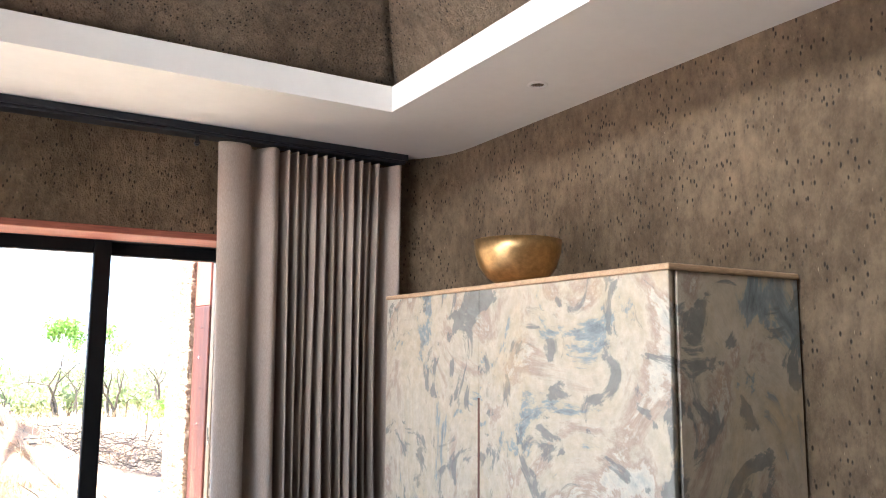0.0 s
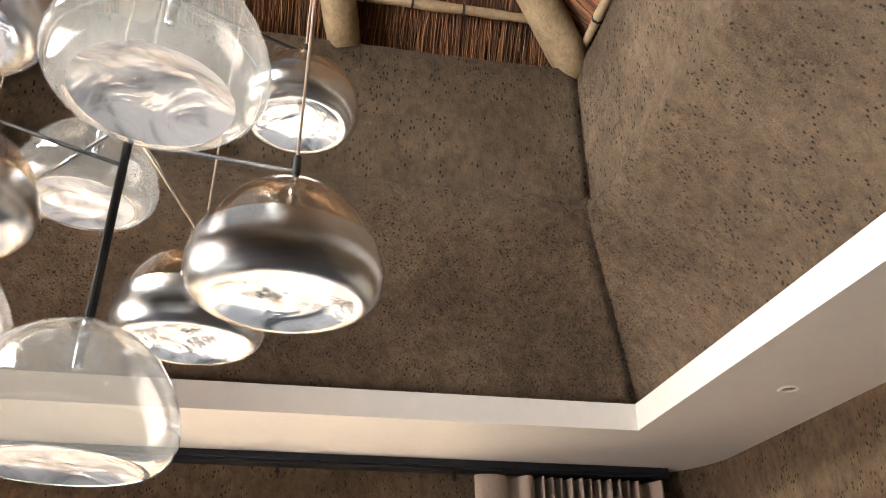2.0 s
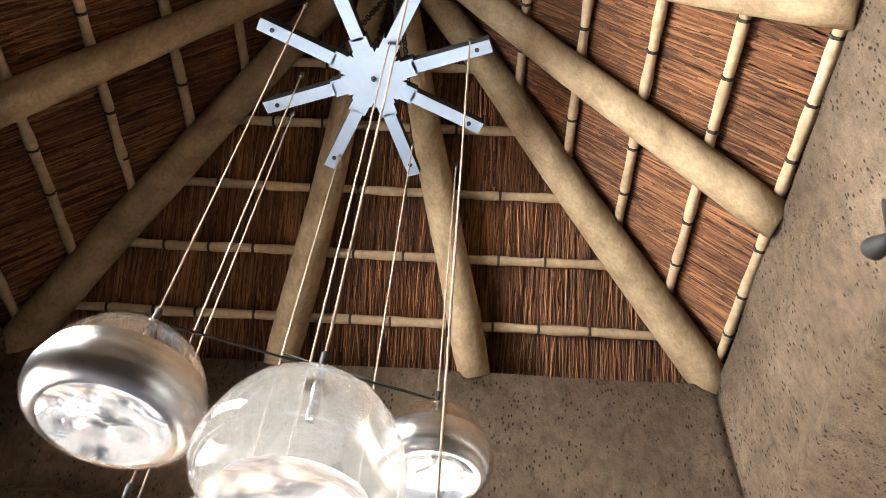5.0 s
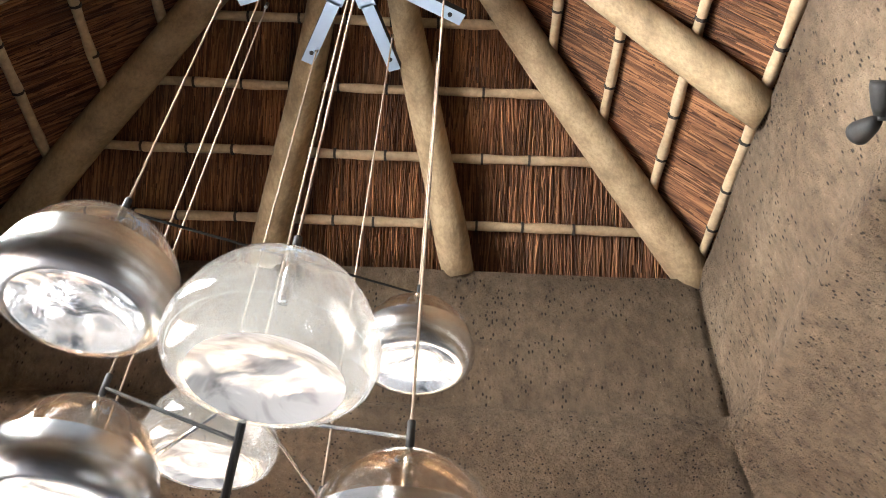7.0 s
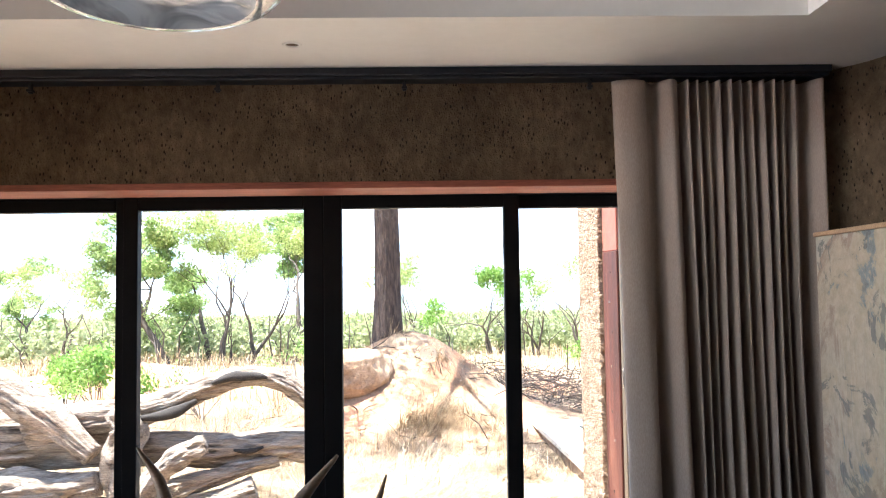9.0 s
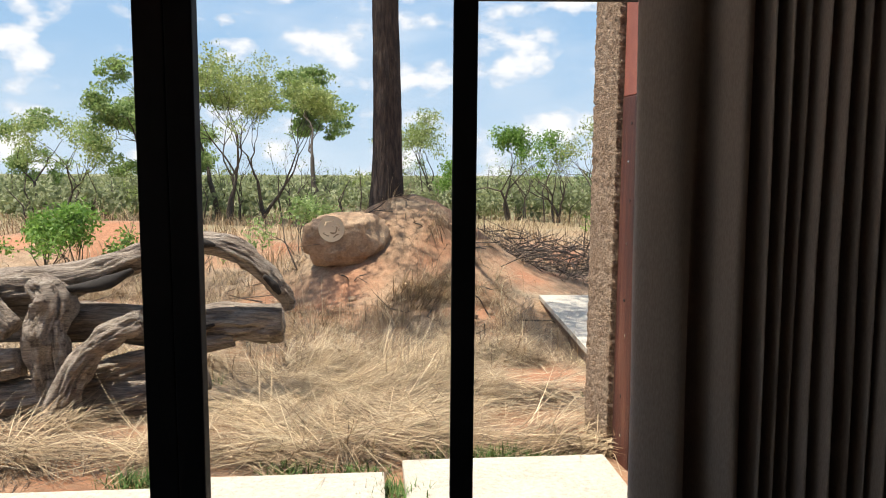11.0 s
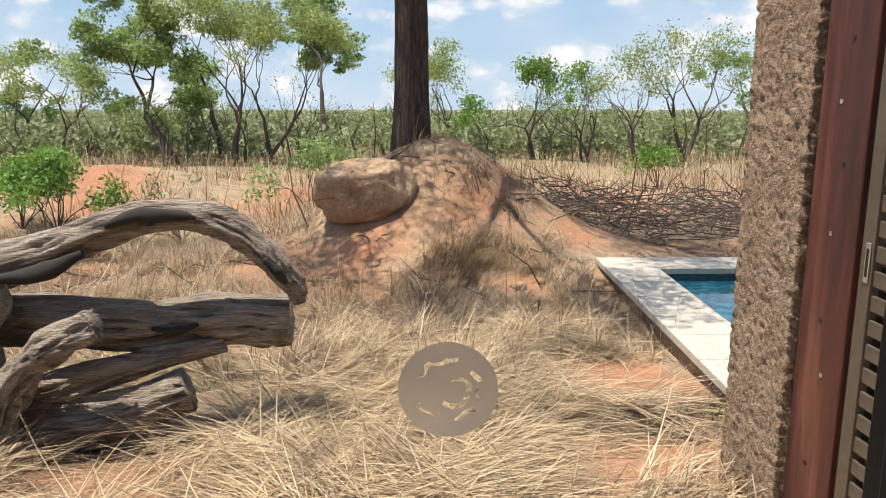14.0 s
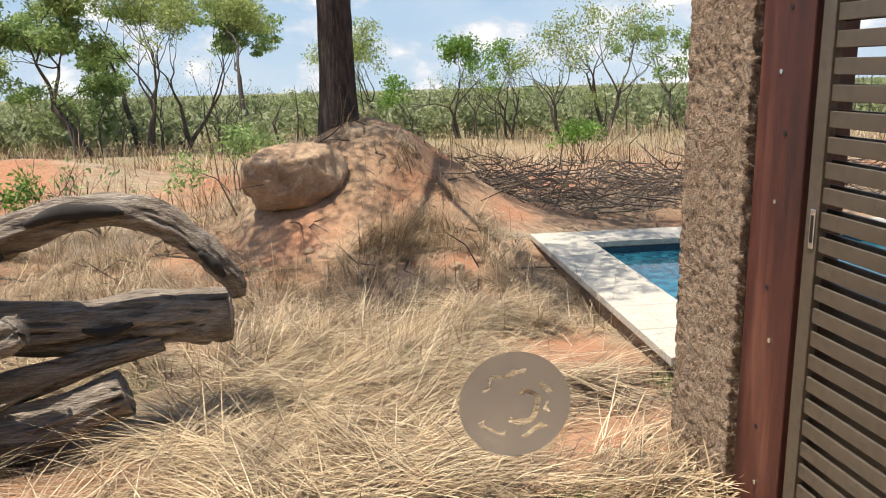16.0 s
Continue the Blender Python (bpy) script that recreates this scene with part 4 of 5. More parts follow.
def ground():
    us = [-1, -0.55, -0.3, -0.16, -0.09, -0.055] + [i / 60 * 0.1 - 0.045 for i in range(55)] + [0.055, 0.09, 0.16, 0.3, 0.55, 1]
    xs = [u * 900 if abs(u) > 0.06 else u * 240 for u in us]
    xs = sorted(set(xs))
    ys = [-900, -300, -80, -20, -9] + [-6 + 0.35 * i for i in range(76)] + [21 + 1.5 * i for i in range(20)] + [55, 70, 95, 130, 180, 250, 350, 600, 1000, 1500]
    verts = [(x, y, ground_z(x, y) if y > 0.6 else -0.72) for y in ys for x in xs]
    w = len(xs)
    faces = [(j * w + i, j * w + i + 1, (j + 1) * w + i + 1, (j + 1) * w + i) for j in range(len(ys) - 1) for i in range(w - 1)]
    o = from_arrays("ground", verts, faces, M_GROUND)
    for p in o.data.polygons:
        p.use_smooth = True
    structure(o, "reddish sandy bushveld soil falling away to a valley", "ground")


ground()

# sky in the far distance
bm = bmesh.new()
_n = 48
_rows = []
for zz in (-120, 0, 150, 300, 500, 800):
    _rows.append([bm.verts.new((1400 * math.sin(a), 1400 * math.cos(a), zz)) for a in [radians(-85 + 170 * k / _n) for k in range(_n + 1)]])
for a, b in zip(_rows, _rows[1:]):
    for k in range(_n):
        bm.faces.new((a[k], b[k], b[k + 1], a[k + 1]))
structure(part("backdrop", bm, M_SKY, smooth=True), "pale blue summer sky with heaped white clouds", "sky")

# ---- plinth, pier, red post and louvre screen ----
structure(part("plinth", box(-3.1, 3.15, -0.3, 0.16, -1.2, -0.31), M_CONC), "rough concrete plinth under the doors", "plinth")


def rough_block(name, x0, x1, y0, y1, z0, z1, step, amp, material, label, category):
    """A block with a pitted face."""
    bm = bmesh.new()
    add_box(bm, x0, x1, y0, y1, z0, z1)
    n = int(max(1, (z1 - z0) / step))
    bmesh.ops.subdivide_edges(bm, edges=[e for e in bm.edges if abs(e.verts[0].co.z - e.verts[1].co.z) > 0.1], cuts=n, use_grid_fill=True)
    bmesh.ops.subdivide_edges(bm, edges=[e for e in bm.edges if abs(e.verts[0].co.y - e.verts[1].co.y) > 0.1], cuts=int((y1 - y0) / step), use_grid_fill=True)
    bmesh.ops.subdivide_edges(bm, edges=[e for e in bm.edges if abs(e.verts[0].co.x - e.verts[1].co.x) > 0.1], cuts=int((x1 - x0) / step), use_grid_fill=True)
    bm.normal_update()
    for v in bm.verts:
        k = noise.noise(v.co * 24) * 0.4 + noise.noise(v.co * 55) * 0.5 - 1.6 * max(0.0, noise.noise(v.co * 36 + Vector((5, 2, 1))) - 0.12)
        v.co += v.normal * amp * k
    return structure(part(name, bm, material, smooth=True), label, category)


rough_block("pier", 2.50, 2.86, 2.66, 3.22, -1.1, 2.75, 0.015, 0.017, M_CONC, "coarse pitted brown concrete pier", "pier")


def post():
    root = empty("red_post", (2.535, 2.3, -0.85))
    tagged(root, "weathered red-brown timber post against the concrete pier", "post", kind="structure")
    bm = box(0, 0.2, 0, 0.345, 0, 2.63, bevel=0.008)
    part("post_body", bm, M_RED, root)
    part("post_head", box(0.003, 0.197, 0.003, 0.342, 2.632, 3.6, bevel=0.006), M_LINTEL, root, "paler upper timber piece")
    for i, z in enumerate((0.35, 0.62, 1.05, 1.28, 1.66, 1.95, 2.2, 2.45)):
        y = 0.16 + 0.03 * math.sin(i * 2.3)
        part("bolt_hole", tube([(-0.004, y, z), (0.004, y, z)], [0.011, 0.011], 10), M_BLACK if i % 2 else M_STEEL, root)


post()


def louvre(y0, y1, x, label):
    z0, z1 = -0.80, 2.72
    root = empty("louvre_screen", (x, y0, z0))
    tagged(root, label, "louvre screen", group="louvre screens", kind="structure")
    L, H = y1 - y0, z1 - z0
    part("stile", box(-0.02, 0.02, 0, 0.06, 0, H, bevel=0.004), M_SHUT, root)
    part("stile", box(-0.02, 0.02, L - 0.075, L, 0, H, bevel=0.004), M_SHUT, root)
    part("rail", box(-0.02, 0.02, 0.06, L - 0.075, 0, 0.09, bevel=0.004), M_SHUT, root)
    part("rail", box(-0.02, 0.02, 0.06, L - 0.075, H - 0.09, H, bevel=0.004), M_SHUT, root)
    slat = None
    z = 0.11
    while z < H - 0.15:
        if slat is None:
            bm = box(-0.008, 0.008, 0.055, L - 0.07, -0.031, 0.031, bevel=0.003)
            slat = part("slat", bm, M_SHUT, root)
            slat.location = (0, 0, z)
        else:
            o = slat.copy()
            scene.collection.objects.link(o)
            o.location = (0, 0, z)
        z += 0.098
    return root


s1 = louvre(1.22, 2.27, 2.565, "bronze aluminium sliding louvre screen beside the post")
part("latch_plate", box(-0.026, -0.021, 0.985, 1.018, 1.46, 1.62, bevel=0.003), M_STEEL, s1, "small steel latch plate")
part("latch_slot", box(-0.0275, -0.0262, 0.995, 1.008, 1.485, 1.595), M_BLACK, s1)
louvre(1.72, 2.75, 2.64, "bronze aluminium louvre screen behind the first one")
structure(part("screen_beam", box(2.45, 2.75, 0.13, 2.295, 2.73, 2.95, bevel=0.01), M_SHUT), "bronze beam over the louvre screens", "beam")
structure(part("wing_wall", box(2.45, 2.86, 0.13, 0.42, -1.1, 2.72), M_PLASTER), "plaster wall beside the glass doors", "wall")


# ---- paving slabs and pool ----
for x0, x1, y0, y1, z in ((-0.30, 0.90, 1.74, 2.42, -0.76), (1.02, 2.36, 1.86, 2.60, -0.76), (-0.9, 0.22, 0.75, 1.34, -0.72), (0.34, 1.78, 0.8, 1.44, -0.72), (1.9, 3.2, 0.85, 1.5, -0.72), (-1.75, -0.45, 1.6, 2.28, -0.76)):
    o = part("paving_slab", box(x0, x1, y0, y1, z - 0.05, z + 0.012, bevel=0.008), M_SLAB)
    tagged(o, "pale concrete stepping slab set in sandy soil", "paving slab", group="stepping slabs")


def pool():
    root = empty("swimming_pool", (3.29, 4.99, -0.92))
    root.rotation_euler = (0, 0, -math.atan2(0.26, 4.47))
    tagged(root, "rectangular swimming pool with pale stone coping and blue water", "pool")
    L, W, c, th = 4.48, 5.2, 0.64, 0.07
    n = 7
    for i in range(n):
        y0, y1 = L * i / n, L * (i + 1) / n
        part("coping_slab", box(0, c, y0 + 0.003, y1 - 0.003, -th, 0, bevel=0.006), M_SLAB, root)
    for i in range(5):
        x0, x1 = c + (W - c) * i / 5, c + (W - c) * (i + 1) / 5
        part("coping_slab", box(x0 + 0.003, x1 - 0.003, L - c, L - 0.003, -th, 0, bevel=0.006), M_SLAB, root)
        part("coping_slab", box(x0 + 0.003, x1 - 0.003, 0.003, c, -th, 0, bevel=0.006), M_SLAB, root)
    part("pool_wall", box(0.06, c - 0.02, 0.05, L - 0.05, -0.6, -th - 0.001), M_CONC, root)
    part("pool_wall", box(c - 0.02, W, L - c + 0.03, L - 0.05, -0.6, -th - 0.001), M_CONC, root)
    part("pool_wall", box(c - 0.02, W, 0.05, c - 0.03, -0.6, -th - 0.001), M_CONC, root)
    part("water", box(c - 0.015, W, c - 0.02, L - c + 0.02, -0.6, -0.16), M_WATER, root, "clear blue pool water")
    for i in range(28):
        x0 = c + i * 0.155
        part("tile", box(x0, x0 + 0.148, L - c + 0.012, L - c + 0.028, -0.24, -0.085), M_TILE, root)
    for i in range(20):
        y0 = c + i * 0.155
        part("tile", box(c - 0.018, c - 0.003, y0, y0 + 0.148, -0.24, -0.085), M_TILE, root)
    part("step_slab", box(0.25, 1.4, -0.75, -0.03, -0.16, -0.09, bevel=0.006), M_SLAB, root)


pool()


# ---- dead tree logs ----
def log_part(root, ctrl, seed, label="", n=12):
    pts, rr = spline(ctrl, n)
    bm = tube(pts, rr, 56, wobble=0.30, seed=seed, grooves=0.20, cracks=0.30)
    return part("log", bm, M_LOG, root, label, smooth=True)


# Solid form laid on the log: the hollow's shade is in its black colour.
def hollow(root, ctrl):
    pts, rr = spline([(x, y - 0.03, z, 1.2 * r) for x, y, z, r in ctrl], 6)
    return part("hollow", tube(pts, rr, 10, wobble=0.3, seed=2), M_TWINE_HOLLOW, root, "rotted hollow, its inner shade given by black colour", smooth=True)


def dead_tree():
    root = empty("fallen_dead_tree", (0, 0, 0))
    tagged(root, "weathered grey fallen tree with arched limb on the grass", "fallen tree")
    log_part(root, [(-3.1, 5.05, -0.05, 0.2), (-2.5, 4.95, 0.02, 0.16), (-1.85, 4.9, 0.13, 0.14), (-1.3, 4.88, 0.33, 0.115), (-0.82, 4.86, 0.42, 0.10), (-0.48, 4.88, 0.31, 0.10), (-0.25, 4.9, 0.08, 0.085), (-0.13, 4.92, -0.08, 0.065), (-0.1, 4.94, -0.19, 0.05)], 1.0, "silvery arched limb")
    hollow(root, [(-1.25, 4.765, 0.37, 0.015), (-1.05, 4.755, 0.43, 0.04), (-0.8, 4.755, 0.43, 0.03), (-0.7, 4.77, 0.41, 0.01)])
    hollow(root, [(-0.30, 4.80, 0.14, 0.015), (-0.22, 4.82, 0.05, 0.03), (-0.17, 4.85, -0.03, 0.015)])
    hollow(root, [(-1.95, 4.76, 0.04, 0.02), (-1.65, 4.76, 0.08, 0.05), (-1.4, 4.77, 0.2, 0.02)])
    log_part(root, [(-4.4, 5.3, -0.25, 0.3), (-3.2, 5.2, -0.22, 0.25), (-2.2, 5.1, -0.30, 0.19), (-1.2, 5.05, -0.36, 0.165), (-0.6, 5.02, -0.34, 0.16), (-0.17, 5.0, -0.33, 0.15)], 4.0, "thick broken trunk")
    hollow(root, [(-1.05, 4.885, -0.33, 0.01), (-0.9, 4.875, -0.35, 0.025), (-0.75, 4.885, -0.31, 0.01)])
    log_part(root, [(-2.6, 4.7, -0.95, 0.14), (-1.9, 4.75, -0.78, 0.13), (-1.2, 4.85, -0.58, 0.085), (-0.6, 4.92, -0.45, 0.07)], 7.0, "brown side limb")
    log_part(root, [(-3.2, 4.9, -0.95, 0.2), (-2.2, 4.85, -0.92, 0.17), (-1.5, 4.75, -0.93, 0.17), (-0.82, 4.8, -0.74, 0.13)], 9.0, "dark lower trunk")
    log_part(root, [(-2.0, 4.5, -1.2, 0.15), (-1.92, 4.5, -0.85, 0.13), (-1.78, 4.52, -0.55, 0.115), (-1.55, 4.54, -0.33, 0.105), (-1.32, 4.55, -0.21, 0.095), (-1.28, 4.55, -0.19, 0.06)], 12.0, "short sawn stub")
    log_part(root, [(-2.05, 4.72, -1.15, 0.17), (-2.1, 4.7, -0.75, 0.16), (-2.12, 4.68, -0.35, 0.17), (-2.05, 4.7, -0.05, 0.16), (-2.2, 4.75, 0.12, 0.10)], 21.0, "cracked upright stump")
    log_part(root, [(-1.95, 4.62, -0.7, 0.08), (-1.98, 4.6, -0.45, 0.06), (-2.0, 4.6, -0.2, 0.04)], 13.0)
    log_part(root, [(-4.4, 5.0, 0.42, 0.2), (-3.4, 4.85, 0.38, 0.17), (-2.85, 4.7, 0.12, 0.15), (-2.35, 4.6, -0.28, 0.10)], 15.0, "cracked grey limb")
    log_part(root, [(-4.6, 4.8, -0.7, 0.26), (-3.4, 4.8, -0.68, 0.24), (-2.7, 4.7, -0.62, 0.17), (-2.3, 4.62, -0.55, 0.11)], 18.0)


dead_tree()


# ---- boulder and big tree ----
bm = bmesh.new()
bmesh.ops.create_icosphere(bm, subdivisions=5, radius=1)
for v in bm.verts:
    p = v.co.copy()
    q = Vector((math.copysign(abs(p.x) ** 0.75, p.x), math.copysign(abs(p.y) ** 0.8, p.y), math.copysign(abs(p.z) ** 0.8, p.z)))
    k = 1 + 0.13 * noise.noise(p * 1.3 + Vector((3, 1, 2))) - 0.16 * abs(noise.noise(p * 2.2)) + 0.05 * noise.noise(p * 5) + 0.022 * noise.noise(p * 14)
    z = q.z * 0.45 * k + 0.06 * q.x
    v.co = Vector((q.x * 0.64 * k, q.y * 0.58 * k, max(z, -0.42 + 0.05 * noise.noise(p * 3))))
o = part("boulder", bm, M_ROCK, smooth=True)
o.location = (0.43, 10.15, -0.12)
o.scale = (1.04, 1.0, 1.04)
tagged(o, "large rounded pinkish granite boulder on the mound", "boulder")


def leaf_cloud(centres, radii, count, size, rng, flat=0.7):
    """Small leaf blades scattered in clumps."""
    idx = rng.integers(0, len(centres), count)
    c = np.array(centres)[idx]
    d = rng.normal(0, 1, (count, 3))
    d /= np.linalg.norm(d, axis=1)[:, None]
    rad = np.array(radii)[idx][:, None] * (rng.random((count, 1)) ** 0.45)
    p = c + d * rad * np.array([1, 1, flat])
    a = rng.normal(0, 1, (count, 3))
    a /= np.linalg.norm(a, axis=1)[:, None]
    b = np.cross(a, rng.normal(0, 1, (count, 3)))
    b /= np.linalg.norm(b, axis=1)[:, None] + 1e-9
    s = size * (0.6 + 0.8 * rng.random((count, 1)))
    verts = np.stack([p - a * s, p + b * s * 0.45, p + a * s, p - b * s * 0.45], 1).reshape(-1, 3)
    faces = np.arange(count * 4).reshape(-1, 4)
    return verts, faces


def grow(bm, p, d, length, radius, depth, rng, tips, spread, up):
    """One limb and its forks."""
    pts, rr = [p], [radius]
    n = 4
    for i in range(n):
        d = (d + Vector(rng.normal(0, 0.16, 3)) + Vector((0, 0, up))).normalized()
        p = p + d * length / n
        pts.append(p)
        rr.append(radius * (1 - 0.4 * (i + 1) / n))
    add_tube(bm, pts, rr, 7 if depth > 2 else (5 if depth > 0 else 4), caps=False)
    if depth == 0:
        tips.append((p, length))
        return
    for k in range(2 if rng.random() < 0.55 else 3):
        nd = (d + Vector(rng.normal(0, spread, 3)) * Vector((1, 1, 0.7)).x).normalized()
        grow(bm, p, nd, length * (0.62 + 0.2 * rng.random()), rr[-1] * 0.75, depth - 1, rng, tips, spread, up)
    if depth == 1:
        tips.append((p, length))


def tree(x, y, h, seed, mat, leaves, label, spread=0.55, lean=(0, 0, 0), depth=4, trunk=0.10, size=0.07, flat=0.6, up=0.06, clump=0.16, stems=1, first=0.36, zbase=None):
    rng = np.random.default_rng(seed)
    z = ground_z(x, y) if zbase is None else zbase
    root = empty("bush_tree", (x, y, z - 0.05))
    tagged(root, label, "tree", group="bushveld trees")
    bm, tips = bmesh.new(), []
    if trunk > 0.06:
        depth += 1
    for s in range(stems):
        d = (Vector((0, 0, 1)) + Vector(lean) + Vector(rng.normal(0, 0.16 if stems == 1 else 0.3, 3)) * 0.6).normalized()
        grow(bm, Vector((0.1 * s, 0, 0)), d, h * first, trunk, depth, rng, tips, spread, up)
    top = max(t[0].z for t in tips)
    k = h / top
    for v in bm.verts:
        v.co.z *= k
    part("trunk", bm, M_TWIG if trunk < 0.2 else M_BARK, root, smooth=True)
    if leaves:
        cs = [(t[0].x, t[0].y, t[0].z * k) for t in tips]
        v, f = leaf_cloud(cs, [h * clump * (0.3 + 0.45 * rng.random()) for _ in cs], int(leaves * 1.25), size * 0.8, rng, flat)
        from_arrays("crown", v, f, mat, root)
    return root


def big_tree():
    root = empty("big_tree", (1.02, 11.2, 0.35))
    tagged(root, "tall tree with straight dark fissured bark trunk on the mound", "tree")
    pts, rr = [], []
    for i in range(60):
        z = i * 0.10
        pts.append((0.02 * math.sin(z), 0, z - 0.2))
        rr.append(0.27 + 0.10 * math.exp(-z * 2.2) - 0.011 * z)
    bm = bmesh.new()
    sides = 72
    rings = []
    for (x, y, z), r in zip(pts, rr):
        ring = []
        for k in range(sides):
            a = 2 * math.pi * k / sides
            q = Vector((math.cos(a) * 6.5, math.sin(a) * 6.5, z * 1.5))
            g = abs(noise.noise(q)) * 0.9 + 0.4 * abs(noise.noise(q * 2.1))
            ring.append(bm.verts.new((x + math.cos(a) * r * (0.93 + 0.10 * g), y + math.sin(a) * r * (0.93 + 0.10 * g), z)))
        rings.append(ring)
    for a, b in zip(rings, rings[1:]):
        for k in range(sides):
            bm.faces.new((a[k], a[(k + 1) % sides], b[(k + 1) % sides], b[k]))
    part("trunk", bm, M_BARK, root)
    rng = np.random.default_rng(77)
    bm, tips = bmesh.new(), []
    for k in range(5):
        a = k * 1.26 + 0.4
        grow(bm, Vector((0, 0, 5.5)), Vector((math.cos(a), math.sin(a), 0.9)).normalized(), 2.2, 0.13, 3, rng, tips, 0.5, 0.05)
    part("limbs", bm, M_BARK, root, smooth=True)
    cs = [tuple(t[0]) for t in tips]
    v, f = leaf_cloud(cs, [0.7] * len(cs), 22000, 0.055, rng, 0.7)
    from_arrays("crown", v, f, M_LEAF, root)


big_tree()

tree(-6.4, 27.5, 6.0, 11, M_LEAF, 15000, "spreading green acacia with a leaning forked trunk", 0.75, (-0.55, 0, 0), 4, 0.17, 0.085, 0.5, 0.04, 0.15)
tree(-4.4, 27.0, 6.3, 12, M_LEAF_Y, 6500, "slender sparse tree with pale green leaves", 0.42, (0, 0, 0), 4, 0.09, 0.07, 0.8, 0.1, 0.14, 2)
tree(-3.3, 27.6, 5.8, 13, M_LEAF_Y, 6000, "slender upright tree with pale green leaves", 0.4, (0.05, 0, 0), 4, 0.09, 0.07, 0.8, 0.1, 0.15, 2)
tree(-5.2, 29.5, 6.0, 14, M_LEAF, 9000, "green acacia with a broad crown", 0.6, (0.1, 0, 0), 4, 0.13, 0.085, 0.55, 0.05, 0.16)
tree(-1.7, 38.0, 7.6, 15, M_LEAF, 13000, "tall fork-trunked acacia with a flat green crown", 0.66, (0.0, 0, 0), 4, 0.17, 0.11, 0.45, 0.05, 0.13)
tree(-10.8, 29.0, 3.9, 16, M_LEAF_Y, 3800, "low sparse bush tree with pale leaves", 0.55, (0, 0, 0), 4, 0.08, 0.07, 0.8, 0.05, 0.2, 2)
tree(3.7, 33.0, 4.6, 17, M_LEAF_Y, 3600, "small upright tree with pale leaves", 0.45, (0, 0, 0), 4, 0.07, 0.07, 0.9, 0.08, 0.17, 2)
tree(6.3, 28.5, 3.6, 18, M_LEAF_B, 4200, "bright green young mopane tree", 0.5, (0, 0, 0), 4, 0.07, 0.075, 0.9, 0.06, 0.18, 2)
tree(8.0, 27.5, 3.0, 19, M_LEAF_Y, 300, "bare grey shrub with many stems", 0.5, (0, 0, 0), 4, 0.06, 0.05, 0.9, 0.06, 0.15, 3)
tree(9.6, 26.5, 4.1, 20, M_LEAF_Y, 1300, "half-bare tree with few pale leaves", 0.45, (0, 0, 0), 4, 0.08, 0.06, 0.9, 0.08, 0.15, 2)
tree(12.0, 28.0, 5.2, 21, M_LEAF_Y, 2600, "forked upright tree with pale leaves", 0.42, (0.1, 0, 0), 4, 0.10, 0.065, 0.9, 0.1, 0.13, 2)
tree(16.0, 30.0, 4.6, 22, M_LEAF, 4200, "small acacia with a green top", 0.6, (0, 0, 0), 4, 0.09, 0.075, 0.6, 0.05, 0.14)
tree(-13.5, 33.0, 4.5, 23, M_LEAF, 5000, "small green acacia with a rounded crown", 0.6, (0, 0, 0), 4, 0.1, 0.08, 0.6, 0.05, 0.16)
tree(-17.0, 30.0, 5.5, 24, M_LEAF, 7000, "green acacia with a broad crown", 0.65, (0, 0, 0), 4, 0.13, 0.085, 0.6, 0.05, 0.15)
tree(20.0, 33.0, 4.6, 25, M_LEAF, 4200, "small green acacia with a rounded crown", 0.6, (0, 0, 0), 4, 0.1, 0.08, 0.6, 0.05, 0.16)
rng0 = np.random.default_rng(31)
for i in range(26):
    x, y = float(rng0.uniform(-22, 26)), float(rng0.uniform(25, 48))
    tree(x, y, float(rng0.uniform(1.6, 3.4)), 100 + i, M_LEAF_Y if i % 2 else M_LEAF, int(rng0.integers(0, 500)), "thin grey bush sapling with few leaves", 0.45, (0, 0, 0), 3, 0.04, 0.06, 0.9, 0.08, 0.2, 2)


def shrub(name, x, y, h, seed, mat, n, label, size=0.045):
    rng = np.random.default_rng(seed)
    z = ground_z(x, y)
    root = empty(name, (x, y, z - 0.03))
    tagged(root, label, "shrub", group="shrubs")
    bm, tips = bmesh.new(), []
    for s in range(7):
        d = Vector((rng.normal(0, 0.45), rng.normal(0, 0.45), 1)).normalized()
        grow(bm, Vector((0, 0, 0)), d, h * 0.5, 0.014, 2, rng, tips, 0.4, 0.05)
    part("stems", bm, M_TWIG, root)
    if n:
        v, f = leaf_cloud([tuple(t[0]) for t in tips], [h * 0.2] * len(tips), n, size, rng, 0.9)
        from_arrays("foliage", v, f, mat, root)


shrub("green_shrub", 7.5, 18.3, 0.95, 41, M_LEAF_B, 1500, "small bright green leafy shrub in dry grass")
shrub("green_shrub", -4.6, 12.6, 1.15, 42, M_LEAF_B, 2600, "bright green leafy shrub behind the fallen tree")
shrub("green_shrub", -5.3, 12.9, 1.0, 43, M_LEAF_B, 1800, "bright green leafy shrub behind the fallen tree")
shrub("green_shrub", -0.5, 12.4, 1.1, 44, M_LEAF, 1500, "green shrub beside the big trunk")
shrub("dry_shrub", -2.4, 11.6, 1.0, 45, M_LEAF, 60, "bare dry shrub on red soil")
shrub("dry_shrub", -3.2, 12.2, 1.1, 46, M_LEAF, 40, "bare dry shrub on red soil")


